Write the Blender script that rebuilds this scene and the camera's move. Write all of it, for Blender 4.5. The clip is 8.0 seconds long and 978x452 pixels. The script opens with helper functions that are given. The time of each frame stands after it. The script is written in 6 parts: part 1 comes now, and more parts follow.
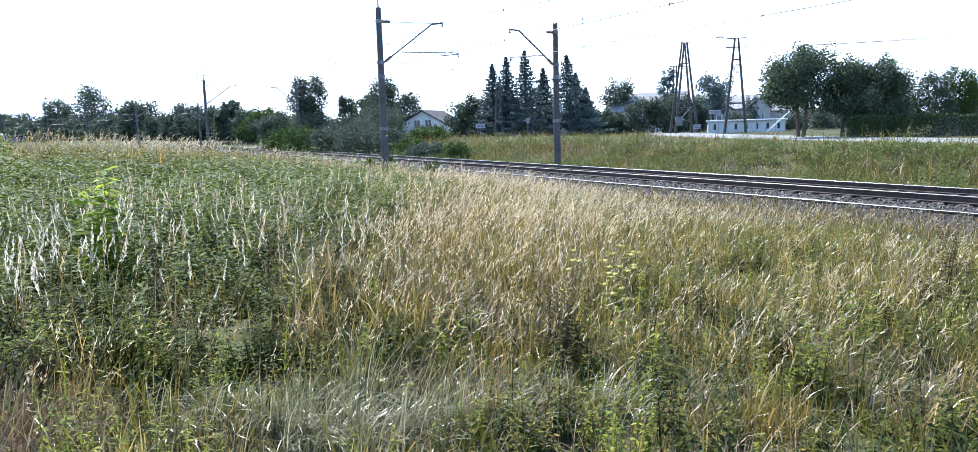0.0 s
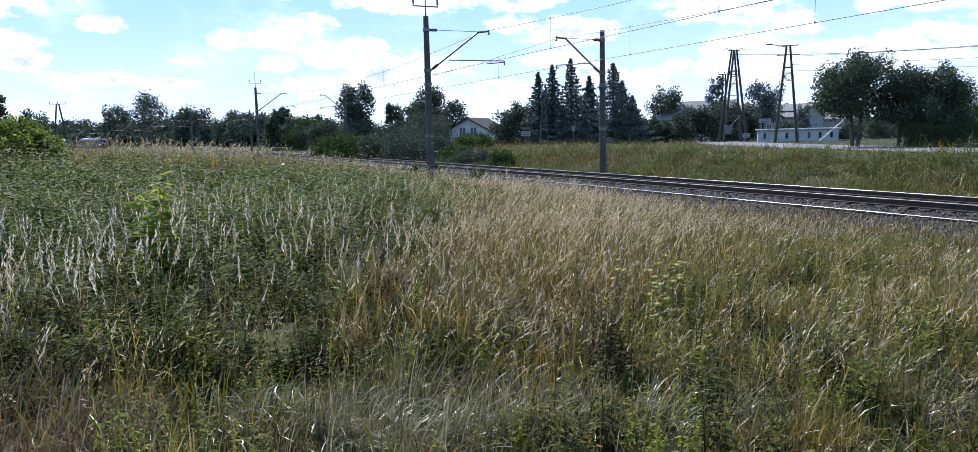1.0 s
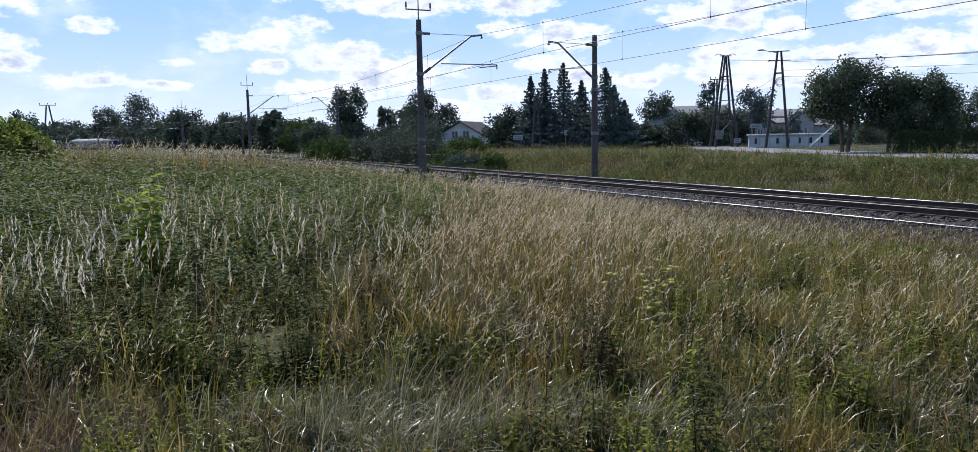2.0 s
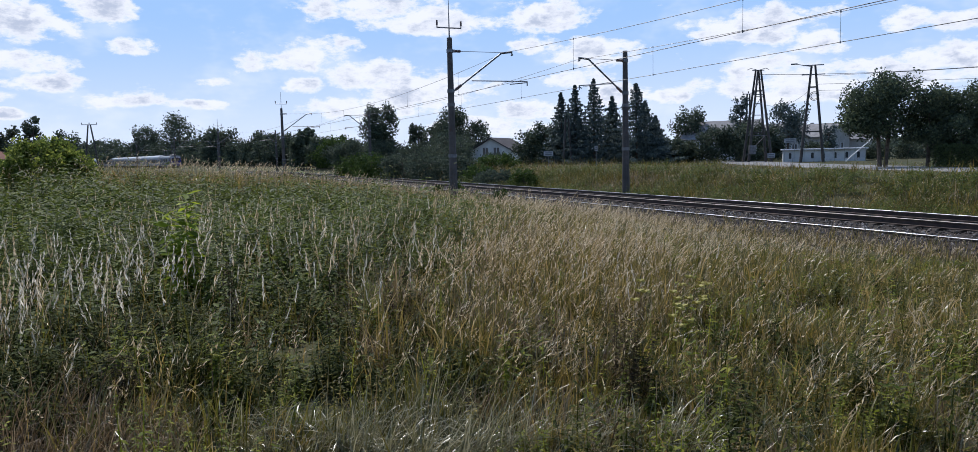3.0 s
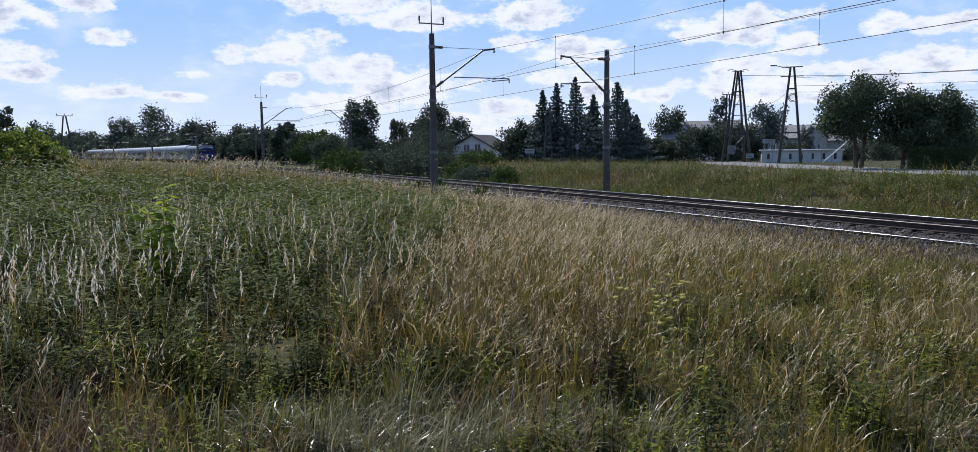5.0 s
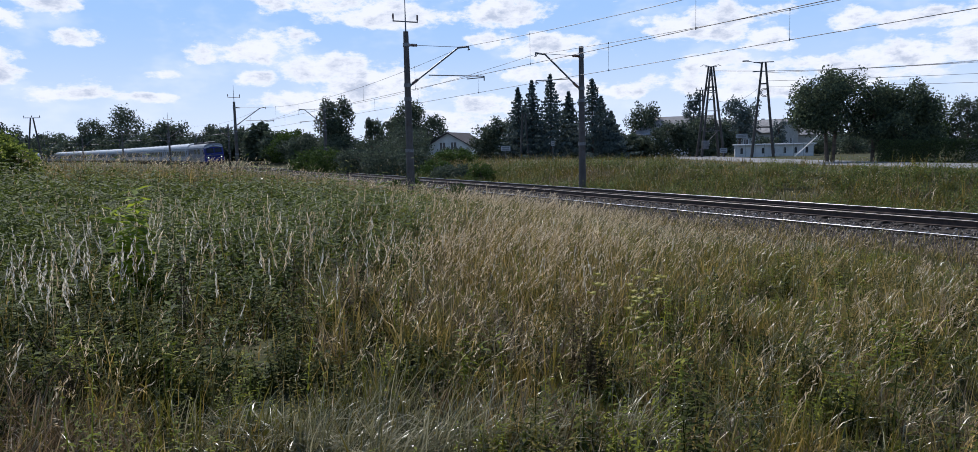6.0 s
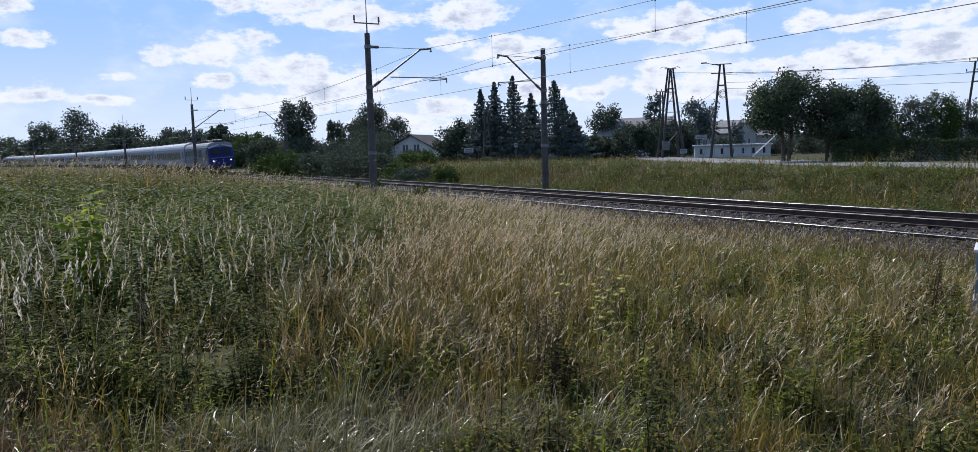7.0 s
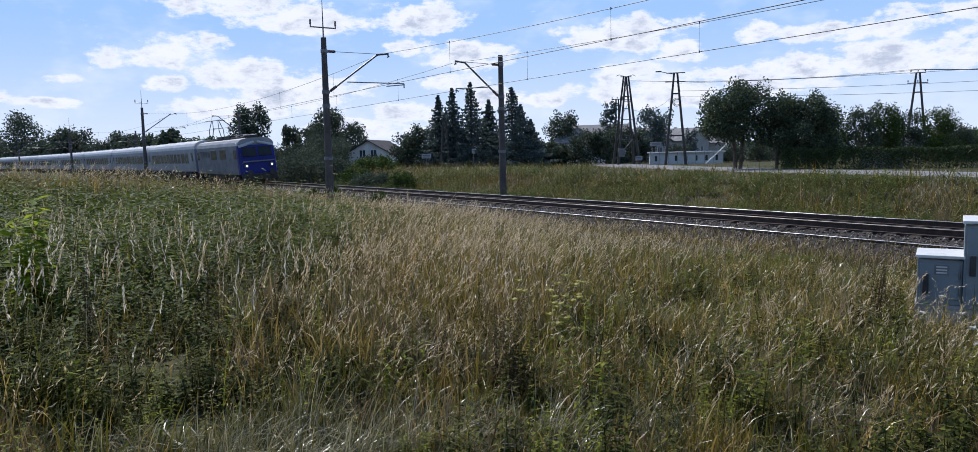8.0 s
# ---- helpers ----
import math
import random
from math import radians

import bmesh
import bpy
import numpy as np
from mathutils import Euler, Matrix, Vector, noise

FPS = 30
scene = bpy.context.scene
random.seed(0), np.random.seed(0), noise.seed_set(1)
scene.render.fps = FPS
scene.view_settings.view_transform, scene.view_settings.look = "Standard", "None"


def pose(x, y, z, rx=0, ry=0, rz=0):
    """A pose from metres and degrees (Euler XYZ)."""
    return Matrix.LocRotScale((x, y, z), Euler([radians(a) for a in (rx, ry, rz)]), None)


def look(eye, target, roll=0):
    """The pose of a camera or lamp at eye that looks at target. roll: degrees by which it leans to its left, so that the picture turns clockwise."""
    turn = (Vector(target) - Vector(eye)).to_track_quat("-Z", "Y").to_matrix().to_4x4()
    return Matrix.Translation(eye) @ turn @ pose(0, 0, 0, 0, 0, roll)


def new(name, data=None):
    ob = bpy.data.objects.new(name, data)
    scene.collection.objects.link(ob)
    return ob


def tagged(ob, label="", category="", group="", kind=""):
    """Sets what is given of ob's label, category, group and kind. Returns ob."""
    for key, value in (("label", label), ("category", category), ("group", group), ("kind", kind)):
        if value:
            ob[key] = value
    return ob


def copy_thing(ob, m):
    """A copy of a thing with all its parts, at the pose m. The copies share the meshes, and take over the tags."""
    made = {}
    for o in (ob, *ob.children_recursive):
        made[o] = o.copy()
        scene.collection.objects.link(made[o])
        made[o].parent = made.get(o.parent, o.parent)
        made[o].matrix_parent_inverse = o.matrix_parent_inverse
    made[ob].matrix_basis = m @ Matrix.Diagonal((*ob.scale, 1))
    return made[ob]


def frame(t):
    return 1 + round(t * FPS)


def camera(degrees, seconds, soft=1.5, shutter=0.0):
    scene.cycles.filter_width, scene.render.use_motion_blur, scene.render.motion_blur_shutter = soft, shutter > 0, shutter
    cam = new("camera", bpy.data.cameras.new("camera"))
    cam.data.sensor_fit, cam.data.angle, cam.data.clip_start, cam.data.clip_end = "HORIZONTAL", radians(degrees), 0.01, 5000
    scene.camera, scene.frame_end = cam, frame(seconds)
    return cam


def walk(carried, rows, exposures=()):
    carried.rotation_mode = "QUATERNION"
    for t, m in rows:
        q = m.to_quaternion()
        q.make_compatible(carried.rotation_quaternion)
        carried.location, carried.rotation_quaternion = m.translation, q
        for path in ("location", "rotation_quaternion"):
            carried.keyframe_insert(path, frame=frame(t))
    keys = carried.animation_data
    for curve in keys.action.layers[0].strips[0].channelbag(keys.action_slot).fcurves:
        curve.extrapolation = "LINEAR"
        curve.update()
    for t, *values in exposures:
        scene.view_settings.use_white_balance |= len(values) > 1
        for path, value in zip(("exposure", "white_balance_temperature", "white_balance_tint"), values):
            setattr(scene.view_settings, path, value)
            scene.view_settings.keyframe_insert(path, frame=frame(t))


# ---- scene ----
EYE = 2.2            # eye height above the near rail's top, which is z = 0
cam = camera(66.94, 8.0, soft=0.5)
TURNS = [
    (0.0, 0.11, -7.81, 1.67), (0.5, 4.35, -6.80, 1.26), (1.0, 3.59, -7.13, 1.41), (1.5, 2.91, -7.27, 1.10),
    (2.8, 4.39, -5.68, 1.34), (3.0, 5.34, -5.56, 1.41), (3.5, 7.03, -5.79, 1.98), (4.0, 6.28, -5.82, 1.89),
    (4.5, 4.88, -5.73, 0.99), (6.0, 2.05, -6.04, 1.33), (6.5, 0.50, -6.01, 1.46), (7.0, -0.79, -5.97, 1.63),
    (7.5, -2.37, -5.60, 1.52), (8.0, -4.05, -5.59, 1.32)]
walk(cam, [(t, pose(0, 0, EYE, 90 + pitch, roll, yaw)) for t, yaw, pitch, roll in TURNS],
     exposures=[(0.0, 1.58, 5660, 10), (0.5, 1.40, 5660, 10), (1.0, 0.57, 5720, 12), (1.5, 0.33, 5800, 14), (3.0, 0.06, 6000, 14), (8.0, 0.06, 6000, 14)])


rng = np.random.default_rng(11)

# ---- sun, sky and clouds ----
SUN_LEFT, SUN_UP = 25.0, 51.0      # degrees left of +y, degrees above the horizon
sun = new("sun", bpy.data.lights.new("sun", "SUN"))
sun.data.energy, sun.data.angle, sun.data.color = 5.0, radians(0.55), (1.0, 0.95, 0.86)
a, e = radians(SUN_LEFT), radians(SUN_UP)
sun.matrix_world = look((-math.sin(a) * math.cos(e) * 50, math.cos(a) * math.cos(e) * 50, math.sin(e) * 50), (0, 0, 0))


class Nodes:
    """Short hand for node trees."""

    def __init__(self, tree):
        self.t = tree

    def add(self, kind, **inputs):
        n = self.t.nodes.new(kind)
        for key, v in inputs.items():
            self.put(n, key, v)
        return n

    def put(self, n, key, v):
        sock = n.inputs[int(key[1:])] if key[0] == "i" and key[1:].isdigit() else n.inputs[key.replace("_", " ")]
        if isinstance(v, bpy.types.NodeSocket):
            self.t.links.new(v, sock)
        else:
            sock.default_value = v

    def math(self, op, a, b=0.0, c=0.0, clamp=False):
        n = self.t.nodes.new("ShaderNodeMath")
        n.operation, n.use_clamp = op, clamp
        for k, v in zip(("i0", "i1", "i2"), (a, b, c)):
            self.put(n, k, v)
        return n.outputs[0]

    def noise(self, vector, scale, detail=3.0, rough=0.55):
        n = self.add("ShaderNodeTexNoise", Scale=scale, Detail=detail, Roughness=rough)
        if vector is not None:
            self.put(n, "Vector", vector)
        return n.outputs["Fac"]

    def ramp(self, fac, stops):
        n = self.t.nodes.new("ShaderNodeValToRGB")
        self.put(n, "Fac", fac)
        els = n.color_ramp.elements
        while len(els) < len(stops):
            els.new(0.5)
        for el, (p, col) in zip(els, stops):
            el.position, el.color = p, (*col, 1.0)
        return n.outputs["Color"]

    def mix(self, fac, c1, c2):
        n = self.t.nodes.new("ShaderNodeMix")
        n.data_type = "RGBA"
        for sock, v in ((n.inputs[0], fac), (n.inputs[6], c1), (n.inputs[7], c2)):
            if isinstance(v, bpy.types.NodeSocket):
                self.t.links.new(v, sock)
            else:
                sock.default_value = (*v, 1.0) if isinstance(v, tuple) else v
        return n.outputs[2]

    def smooth(self, v, lo, hi):
        n = self.t.nodes.new("ShaderNodeMapRange")
        n.interpolation_type = "SMOOTHSTEP"
        for k, x in zip(("i0", "i1", "i2"), (v, lo, hi)):
            self.put(n, k, x)
        return n.outputs[0]


def make_sky():
    world = bpy.data.worlds.new("sky")
    scene.world = world
    world.use_nodes = True
    t = world.node_tree
    t.nodes.clear()
    k = Nodes(t)
    sky = k.add("ShaderNodeTexSky")
    sky.sky_type, sky.sun_disc = "NISHITA", False
    sky.sun_elevation, sky.sun_rotation = radians(SUN_UP), radians(-SUN_LEFT)
    sky.air_density, sky.dust_density, sky.ozone_density = 1.0, 1.2, 1.0
    co = k.add("ShaderNodeTexCoord").outputs["Generated"]
    xyz = k.add("ShaderNodeSeparateXYZ", Vector=co)
    az = k.math("MULTIPLY", k.math("ARCTAN2", xyz.outputs[0], xyz.outputs[1]), 57.2958)      # right of +y
    el = k.math("MULTIPLY", k.math("ARCSINE", xyz.outputs[2]), 57.2958)
    flat = k.add("ShaderNodeCombineXYZ", X=az, Y=k.math("MULTIPLY", el, 1.9)).outputs[0]
    wob = k.math("SUBTRACT", k.noise(flat, 0.36, 8.0, 0.64), 0.5)
    # fair-weather clouds: degrees right, degrees up, half width, half height
    clouds = [
        (-38.5, 9.3, 5.2, 1.6), (-32.2, 10.4, 2.6, 1.3), (-37.7, 6.7, 3.2, 0.8), (-30.7, 7.9, 1.7, 0.6), (-35.8, 5.4, 2.5, 0.6), (-38.4, 3.3, 1.6, 0.4),
        (-26.6, 4.0, 2.4, 0.4), (-25.5, 5.6, 1.1, 0.35), (-40.0, 4.5, 2.2, 0.4), (-13.4, 11.0, 5.4, 1.1), (-9.7, 9.9, 4.3, 1.0), (-20.2, 7.2, 3.2, 0.8),
        (-17.7, 8.1, 2.7, 0.9), (-19.4, 5.4, 1.9, 0.6), (-13.6, 6.3, 3.4, 1.0), (-15.1, 5.7, 2.3, 0.8), (-10.6, 4.9, 5.2, 1.8), (-15.6, 3.7, 4.0, 0.9),
        (-1.2, 10.1, 4.1, 1.2), (-1.3, 8.1, 2.2, 0.7), (2.7, 7.4, 3.4, 1.1), (1.5, 5.5, 2.5, 0.7), (-2.3, 3.2, 3.0, 0.8), (14.4, 8.6, 5.0, 1.3),
        (18.4, 7.2, 2.0, 0.9), (23.6, 8.2, 1.4, 0.9), (17.1, 4.5, 6.6, 1.5), (14.8, 5.6, 2.9, 1.0), (21.7, 5.3, 2.2, 0.6), (27.0, 5.6, 3.6, 1.1),
        (31.2, 5.9, 4.8, 1.15), (34.8, 5.8, 4.0, 1.2), (30.4, 7.8, 5.6, 0.75), (35.0, 8.3, 4.0, 0.8), (25.3, 4.2, 4.0, 0.8), (4.9, 4.3, 3.0, 0.9),
        (8.2, 4.0, 2.6, 0.6), (-31.0, 4.2, 3.0, 0.6), (-5.6, 2.1, 5.4, 0.8), (40.0, 7.0, 4.0, 1.6)]
    field = None
    for ca, ce, w, h in clouds:
        u = k.math("MULTIPLY_ADD", az, 1 / w, -ca / w)
        v = k.math("MULTIPLY_ADD", el, 1 / h, -ce / h)
        r2 = k.math("MULTIPLY_ADD", u, u, k.math("MULTIPLY", v, v))
        one = k.math("SUBTRACT", 1.0, r2)
        field = one if field is None else k.math("MAXIMUM", field, one)
    # more of the same clouds all round and overhead
    height = k.math("MAXIMUM", xyz.outputs[2], 0.06)
    dome = k.add("ShaderNodeCombineXYZ", X=k.math("DIVIDE", xyz.outputs[0], height), Y=k.math("DIVIDE", xyz.outputs[1], height)).outputs[0]
    spread = k.math("MULTIPLY_ADD", k.noise(dome, 0.9, 5.0, 0.6), 4.0, -3.1)
    away = k.math("SUBTRACT", k.math("ABSOLUTE", az), 44.0)
    up = k.math("SUBTRACT", el, 15.0)
    outside = k.smooth(k.math("MAXIMUM", away, up), 0.0, 6.0)
    field = k.math("MAXIMUM", k.math("MAXIMUM", field, -0.95), k.math("MULTIPLY_ADD", k.math("ADD", spread, 0.95), outside, -0.95))
    body = k.math("MULTIPLY_ADD", wob, 5.4, field)
    mask = k.math("MULTIPLY", k.smooth(body, -0.25, 0.65), 0.96)
    haze = k.math("SUBTRACT", 1.0, k.smooth(el, -2.0, 11.0))
    above = k.add("ShaderNodeCombineXYZ", X=az, Y=k.math("MULTIPLY_ADD", el, 1.9, 1.5)).outputs[0]
    shade = k.smooth(k.noise(above, 0.36, 8.0, 0.64), 0.42, 0.60)
    core = k.smooth(body, 0.25, 1.5)
    white, grey = (9.1, 9.2, 9.3), (5.2, 5.7, 6.6)
    cloud = k.mix(k.math("MULTIPLY", shade, core), white, grey)
    blue = k.mix(k.math("MULTIPLY", haze, 1.0), k.mix(k.smooth(el, 10.0, 60.0), (3.7, 5.75, 8.7), (0.9, 1.9, 4.4)), (7.7, 8.4, 9.4))
    veil = k.math("MULTIPLY", k.smooth(k.noise(flat, 0.13, 4.0, 0.6), 0.46, 0.68), 0.34)
    blue = k.mix(k.math("MULTIPLY", veil, k.math("SUBTRACT", 1.0, k.smooth(el, 8.0, 20.0))), blue, (9.3, 9.5, 9.8))
    both = k.mix(mask, blue, cloud)
    bg = k.add("ShaderNodeBackground", Color=both, Strength=0.1)
    out = k.add("ShaderNodeOutputWorld", Surface=bg.outputs[0])


make_sky()


# ---- materials ----
def surface(name, build, rough=0.6, metal=0.0, bump=0.0, bump_scale=40.0, spec=0.5):
    """A Principled material; build(k, object coordinates) gives the colour."""
    m = bpy.data.materials.new(name)
    m.use_nodes = True
    t = m.node_tree
    t.nodes.clear()
    k = Nodes(t)
    co = k.add("ShaderNodeTexCoord").outputs["Object"]
    p = k.add("ShaderNodeBsdfPrincipled", Base_Color=build(k, co), Metallic=metal, Roughness=rough)
    p.inputs["Specular IOR Level"].default_value = spec
    if bump:
        b = k.add("ShaderNodeBump", Strength=bump, Distance=0.02, Height=k.noise(co, bump_scale, 5.0))
        k.put(p, "Normal", b.outputs[0])
    k.add("ShaderNodeOutputMaterial", Surface=p.outputs[0])
    return m


def worn(c1, c2, scale, c3=None, scale2=None):
    """Colour that drifts from c1 to c2 at one scale, with stains of c3 at another."""
    def build(k, co):
        col = k.ramp(k.noise(co, scale, 5.0), [(0.35, c1), (0.68, c2)])
        if c3:
            col = k.mix(k.smooth(k.noise(co, scale2, 6.0, 0.65), 0.52, 0.72), col, c3)
        return col
    return build


def leafy(name, stops, through_light=0.4, rough=0.45, patch=0.35, spec=0.5, patch_to=None):
    """Leaves and blades: each its own tone, patches of tone across the stand, light shining through."""
    m = bpy.data.materials.new(name)
    m.use_nodes = True
    t = m.node_tree
    t.nodes.clear()
    k = Nodes(t)
    geo = k.add("ShaderNodeNewGeometry")
    co = k.add("ShaderNodeTexCoord").outputs["Object"]
    drift = k.math("MULTIPLY_ADD", k.noise(co, 0.45, 3.0), patch * 2, -patch)
    tone = k.math("ADD", geo.outputs["Random Per Island"], drift, clamp=True)
    col = k.ramp(tone, stops)
    fine = k.noise(co, 30.0, 2.0)
    col = k.mix(k.math("MULTIPLY", fine, 0.5), col, k.mix(0.5, col, (0.02, 0.03, 0.008)))
    if patch_to:
        col = k.mix(k.smooth(k.noise(co, 0.22, 4.0), 0.48, 0.66), col, patch_to)
    p = k.add("ShaderNodeBsdfPrincipled", Base_Color=col, Roughness=rough)
    p.inputs["Specular IOR Level"].default_value = spec
    tr = k.add("ShaderNodeBsdfTranslucent", Color=col)
    mx = k.add("ShaderNodeMixShader", i0=through_light, i1=p.outputs[0], i2=tr.outputs[0])
    k.add("ShaderNodeOutputMaterial", Surface=mx.outputs[0])
    return m


M = {}
M["soil"] = surface("soil", worn((0.036, 0.036, 0.017), (0.068, 0.066, 0.028), 0.8, (0.042, 0.056, 0.016), 0.25), 0.95, bump=0.8, bump_scale=9, spec=0.1)
M["ballast"] = surface("ballast", worn((0.03, 0.025, 0.021), (0.06, 0.05, 0.042), 9.0, (0.032, 0.024, 0.018), 1.3), 0.95, bump=1.0, bump_scale=22, spec=0.08)
M["stone"] = leafy("stone", [(0.0, (0.035, 0.029, 0.027)), (0.55, (0.09, 0.077, 0.07)), (1.0, (0.28, 0.25, 0.235))], 0.0, 0.9, 0.15, 0.1)
M["sleeper"] = surface("grimy_sleeper", worn((0.03, 0.024, 0.02), (0.06, 0.05, 0.042), 3.0, (0.022, 0.017, 0.014), 8.0), 0.95, bump=0.3, spec=0.08)
M["rust"] = surface("rusty_steel", worn((0.035, 0.022, 0.017), (0.075, 0.045, 0.032), 6.0), 0.7, 0.3, bump=0.3)
M["railhead"] = surface("polished_railhead", worn((0.13, 0.125, 0.12), (0.34, 0.34, 0.34), 0.9, (0.10, 0.09, 0.085), 2.0), 0.36, 1.0)
M["dull_railhead"] = surface("dull_railhead", worn((0.10, 0.085, 0.075), (0.17, 0.15, 0.135), 3.0), 0.45, 0.8)
M["concrete"] = surface("weathered_concrete", worn((0.22, 0.21, 0.19), (0.34, 0.32, 0.29), 2.5, (0.14, 0.13, 0.115), 7.0), 0.85, bump=0.4)
M["mast"] = surface("weathered_mast_steel", worn((0.05, 0.042, 0.038), (0.09, 0.078, 0.07), 1.6, (0.06, 0.036, 0.026), 4.0), 0.75, 0.1, bump=0.3)
M["dark_steel"] = surface("dark_galvanised_steel", worn((0.10, 0.10, 0.105), (0.19, 0.19, 0.195), 5.0), 0.5, 0.6)
M["wire"] = surface("weathered_copper_wire", worn((0.06, 0.055, 0.05), (0.11, 0.10, 0.09), 3.0), 0.55, 0.5)
M["insulator"] = surface("brown_porcelain", worn((0.10, 0.045, 0.03), (0.16, 0.08, 0.05), 8.0), 0.25)
M["asphalt"] = surface("sun_bleached_asphalt", worn((0.13, 0.125, 0.12), (0.20, 0.19, 0.18), 0.7, (0.09, 0.09, 0.09), 2.2), 0.85, bump=0.3)
M["bark"] = surface("bark", worn((0.05, 0.037, 0.027), (0.11, 0.085, 0.065), 6.0), 0.9, bump=0.8, bump_scale=14)
M["pole"] = surface("weathered_pole", worn((0.035, 0.03, 0.026), (0.07, 0.06, 0.053), 3.0), 0.85)


# ---- building helpers ----
def box(bm, c, size, m=None, bevel=0.0):
    v = bmesh.ops.create_cube(bm, size=1.0, matrix=Matrix.Translation(c) @ (m or Matrix()) @ Matrix.Diagonal((*size, 1)))["verts"]
    if bevel:
        es = list({ed for x in v for ed in x.link_edges})
        bmesh.ops.bevel(bm, geom=es, offset=bevel, segments=2, affect="EDGES", profile=0.6)
    return v


def tube(bm, p0, p1, r0, r1=None, seg=8):
    p0, p1 = Vector(p0), Vector(p1)
    d = p1 - p0
    m = Matrix.Translation((p0 + p1) / 2) @ d.to_track_quat("Z", "Y").to_matrix().to_4x4()
    bmesh.ops.create_cone(bm, cap_ends=True, segments=seg, radius1=r0, radius2=r0 if r1 is None else r1, depth=d.length, matrix=m)


def finish(name, bm, material, smooth=False):
    me = bpy.data.meshes.new(name)
    bm.to_mesh(me)
    bm.free()
    me.materials.append(material)
    if smooth:
        me.polygons.foreach_set("use_smooth", [True] * len(me.polygons))
    return me


def part(name, bm, material, parent, label="", smooth=False):
    ob = new(name, finish(name, bm, material, smooth))
    ob.parent = parent
    if label:
        tagged(ob, label)
    return ob


def shared(name, me, parent, m):
    ob = new(name, me)
    ob.parent = parent
    ob.matrix_basis = m
    return ob


def thing(name, m, label, category, group="", kind=""):
    ob = new(name)
    ob.matrix_basis = m
    return tagged(ob, label, category, group, kind)


def swept(bm, points, profile, closed=True):
    """A profile of (across, up) carried along points of (x, y, z, across x, across y, tilt)."""
    rings = []
    for x, y, z, ax, ay, tilt in points:
        rings.append([bm.verts.new((x + ax * o, y + ay * o, z + h + o * tilt)) for o, h in profile])
    n = len(profile)
    for r, q in zip(rings, rings[1:]):
        for i in range(n if closed else n - 1):
            bm.faces.new((r[i], r[(i + 1) % n], q[(i + 1) % n], q[i]))
    if closed:
        bm.faces.new(rings[0][::-1])
        bm.faces.new(rings[-1])


def mesh_np(name, verts, tris, material, smooth=False):
    """A mesh of many triangles."""
    verts, tris = np.ascontiguousarray(verts, np.float32), np.ascontiguousarray(tris, np.int32)
    me = bpy.data.meshes.new(name)
    me.vertices.add(len(verts))
    me.vertices.foreach_set("co", verts.ravel())
    me.loops.add(tris.size)
    me.loops.foreach_set("vertex_index", tris.ravel())
    me.polygons.add(len(tris))
    me.polygons.foreach_set("loop_start", np.arange(0, tris.size, 3, dtype=np.int32))
    me.update(calc_edges=True)
    me.materials.append(material)
    if smooth:
        me.polygons.foreach_set("use_smooth", np.ones(len(tris), bool))
    return me


def joined(parts):
    vs, ts, n = [], [], 0
    for v, t in parts:
        vs.append(v)
        ts.append(t + n)
        n += len(v)
    return np.concatenate(vs), np.concatenate(ts)


# ---- plan of the railway ----
PHI = radians(29.5)                # the line runs off to the left of +y by this angle
U = np.array([-math.sin(PHI), math.cos(PHI)])     # along the line, away
N = np.array([math.cos(PHI), math.sin(PHI)])      # across it, away
NEAR, SPACING, BEND, RADIUS = 17.5, 4.0, 70.0, 960.0
CANTS, DROPS = (0.125, 0.120), (0.015, -0.19)       # rise per metre across each track, outwards; level of its near rail
CANT = CANTS[0]


def line_at(s, off=0.0):
    """x, y, across x, across y and heading (degrees) at s metres along, off metres beyond the near track's middle."""
    e = max(0.0, s - BEND) / RADIUS
    p = U * min(s, BEND) + N * NEAR + U * RADIUS * math.sin(e) - N * RADIUS * (1 - math.cos(e))
    n = N * math.cos(e) + U * math.sin(e)
    p = p + n * off
    return p[0], p[1], n[0], n[1], math.degrees(PHI + e)


def across(x, y):
    """Metres beyond the near track's middle; negative on the camera's side."""
    x, y = np.asarray(x, float), np.asarray(y, float)
    s, q = x * U[0] + y * U[1], x * N[0] + y * N[1]
    c = U * BEND + N * (NEAR - RADIUS)
    return np.where(s <= BEND, q - NEAR, np.hypot(x - c[0], y - c[1]) - RADIUS)


def ease(v):
    v = np.clip(v, 0, 1)
    return v * v * (3 - 2 * v)


def ground_z(x, y):
    x, y = np.asarray(x, float), np.asarray(y, float)
    q = across(x, y)
    z = -0.62 + 0.40 * ease((-q - 1.5) / 0.9) + 0.77 * ease((-q - 3.5) / 10.5) + 1.17 * ease((q - 8.0) / 7.0)
    z = z + 1.02 * np.exp(-((x + 19) ** 2 + (y - 26) ** 2) / (2 * 7.6 ** 2))
    z = z + 0.35 * ease((q - 12) / 20) * ease((14 - x) / 12)
    r = 0.07 * np.sin(x * 0.9 + 1.3 * np.sin(y * 0.5)) * np.sin(y * 0.8 + 0.7) + 0.04 * np.sin(x * 2.3 + y * 1.7)
    return z + r * ease((np.abs(q - 2) - 5.5) / 2.0) * np.where((x > 15.0) & (x < 34.0) & (q > 11), 0.0, 1.0)


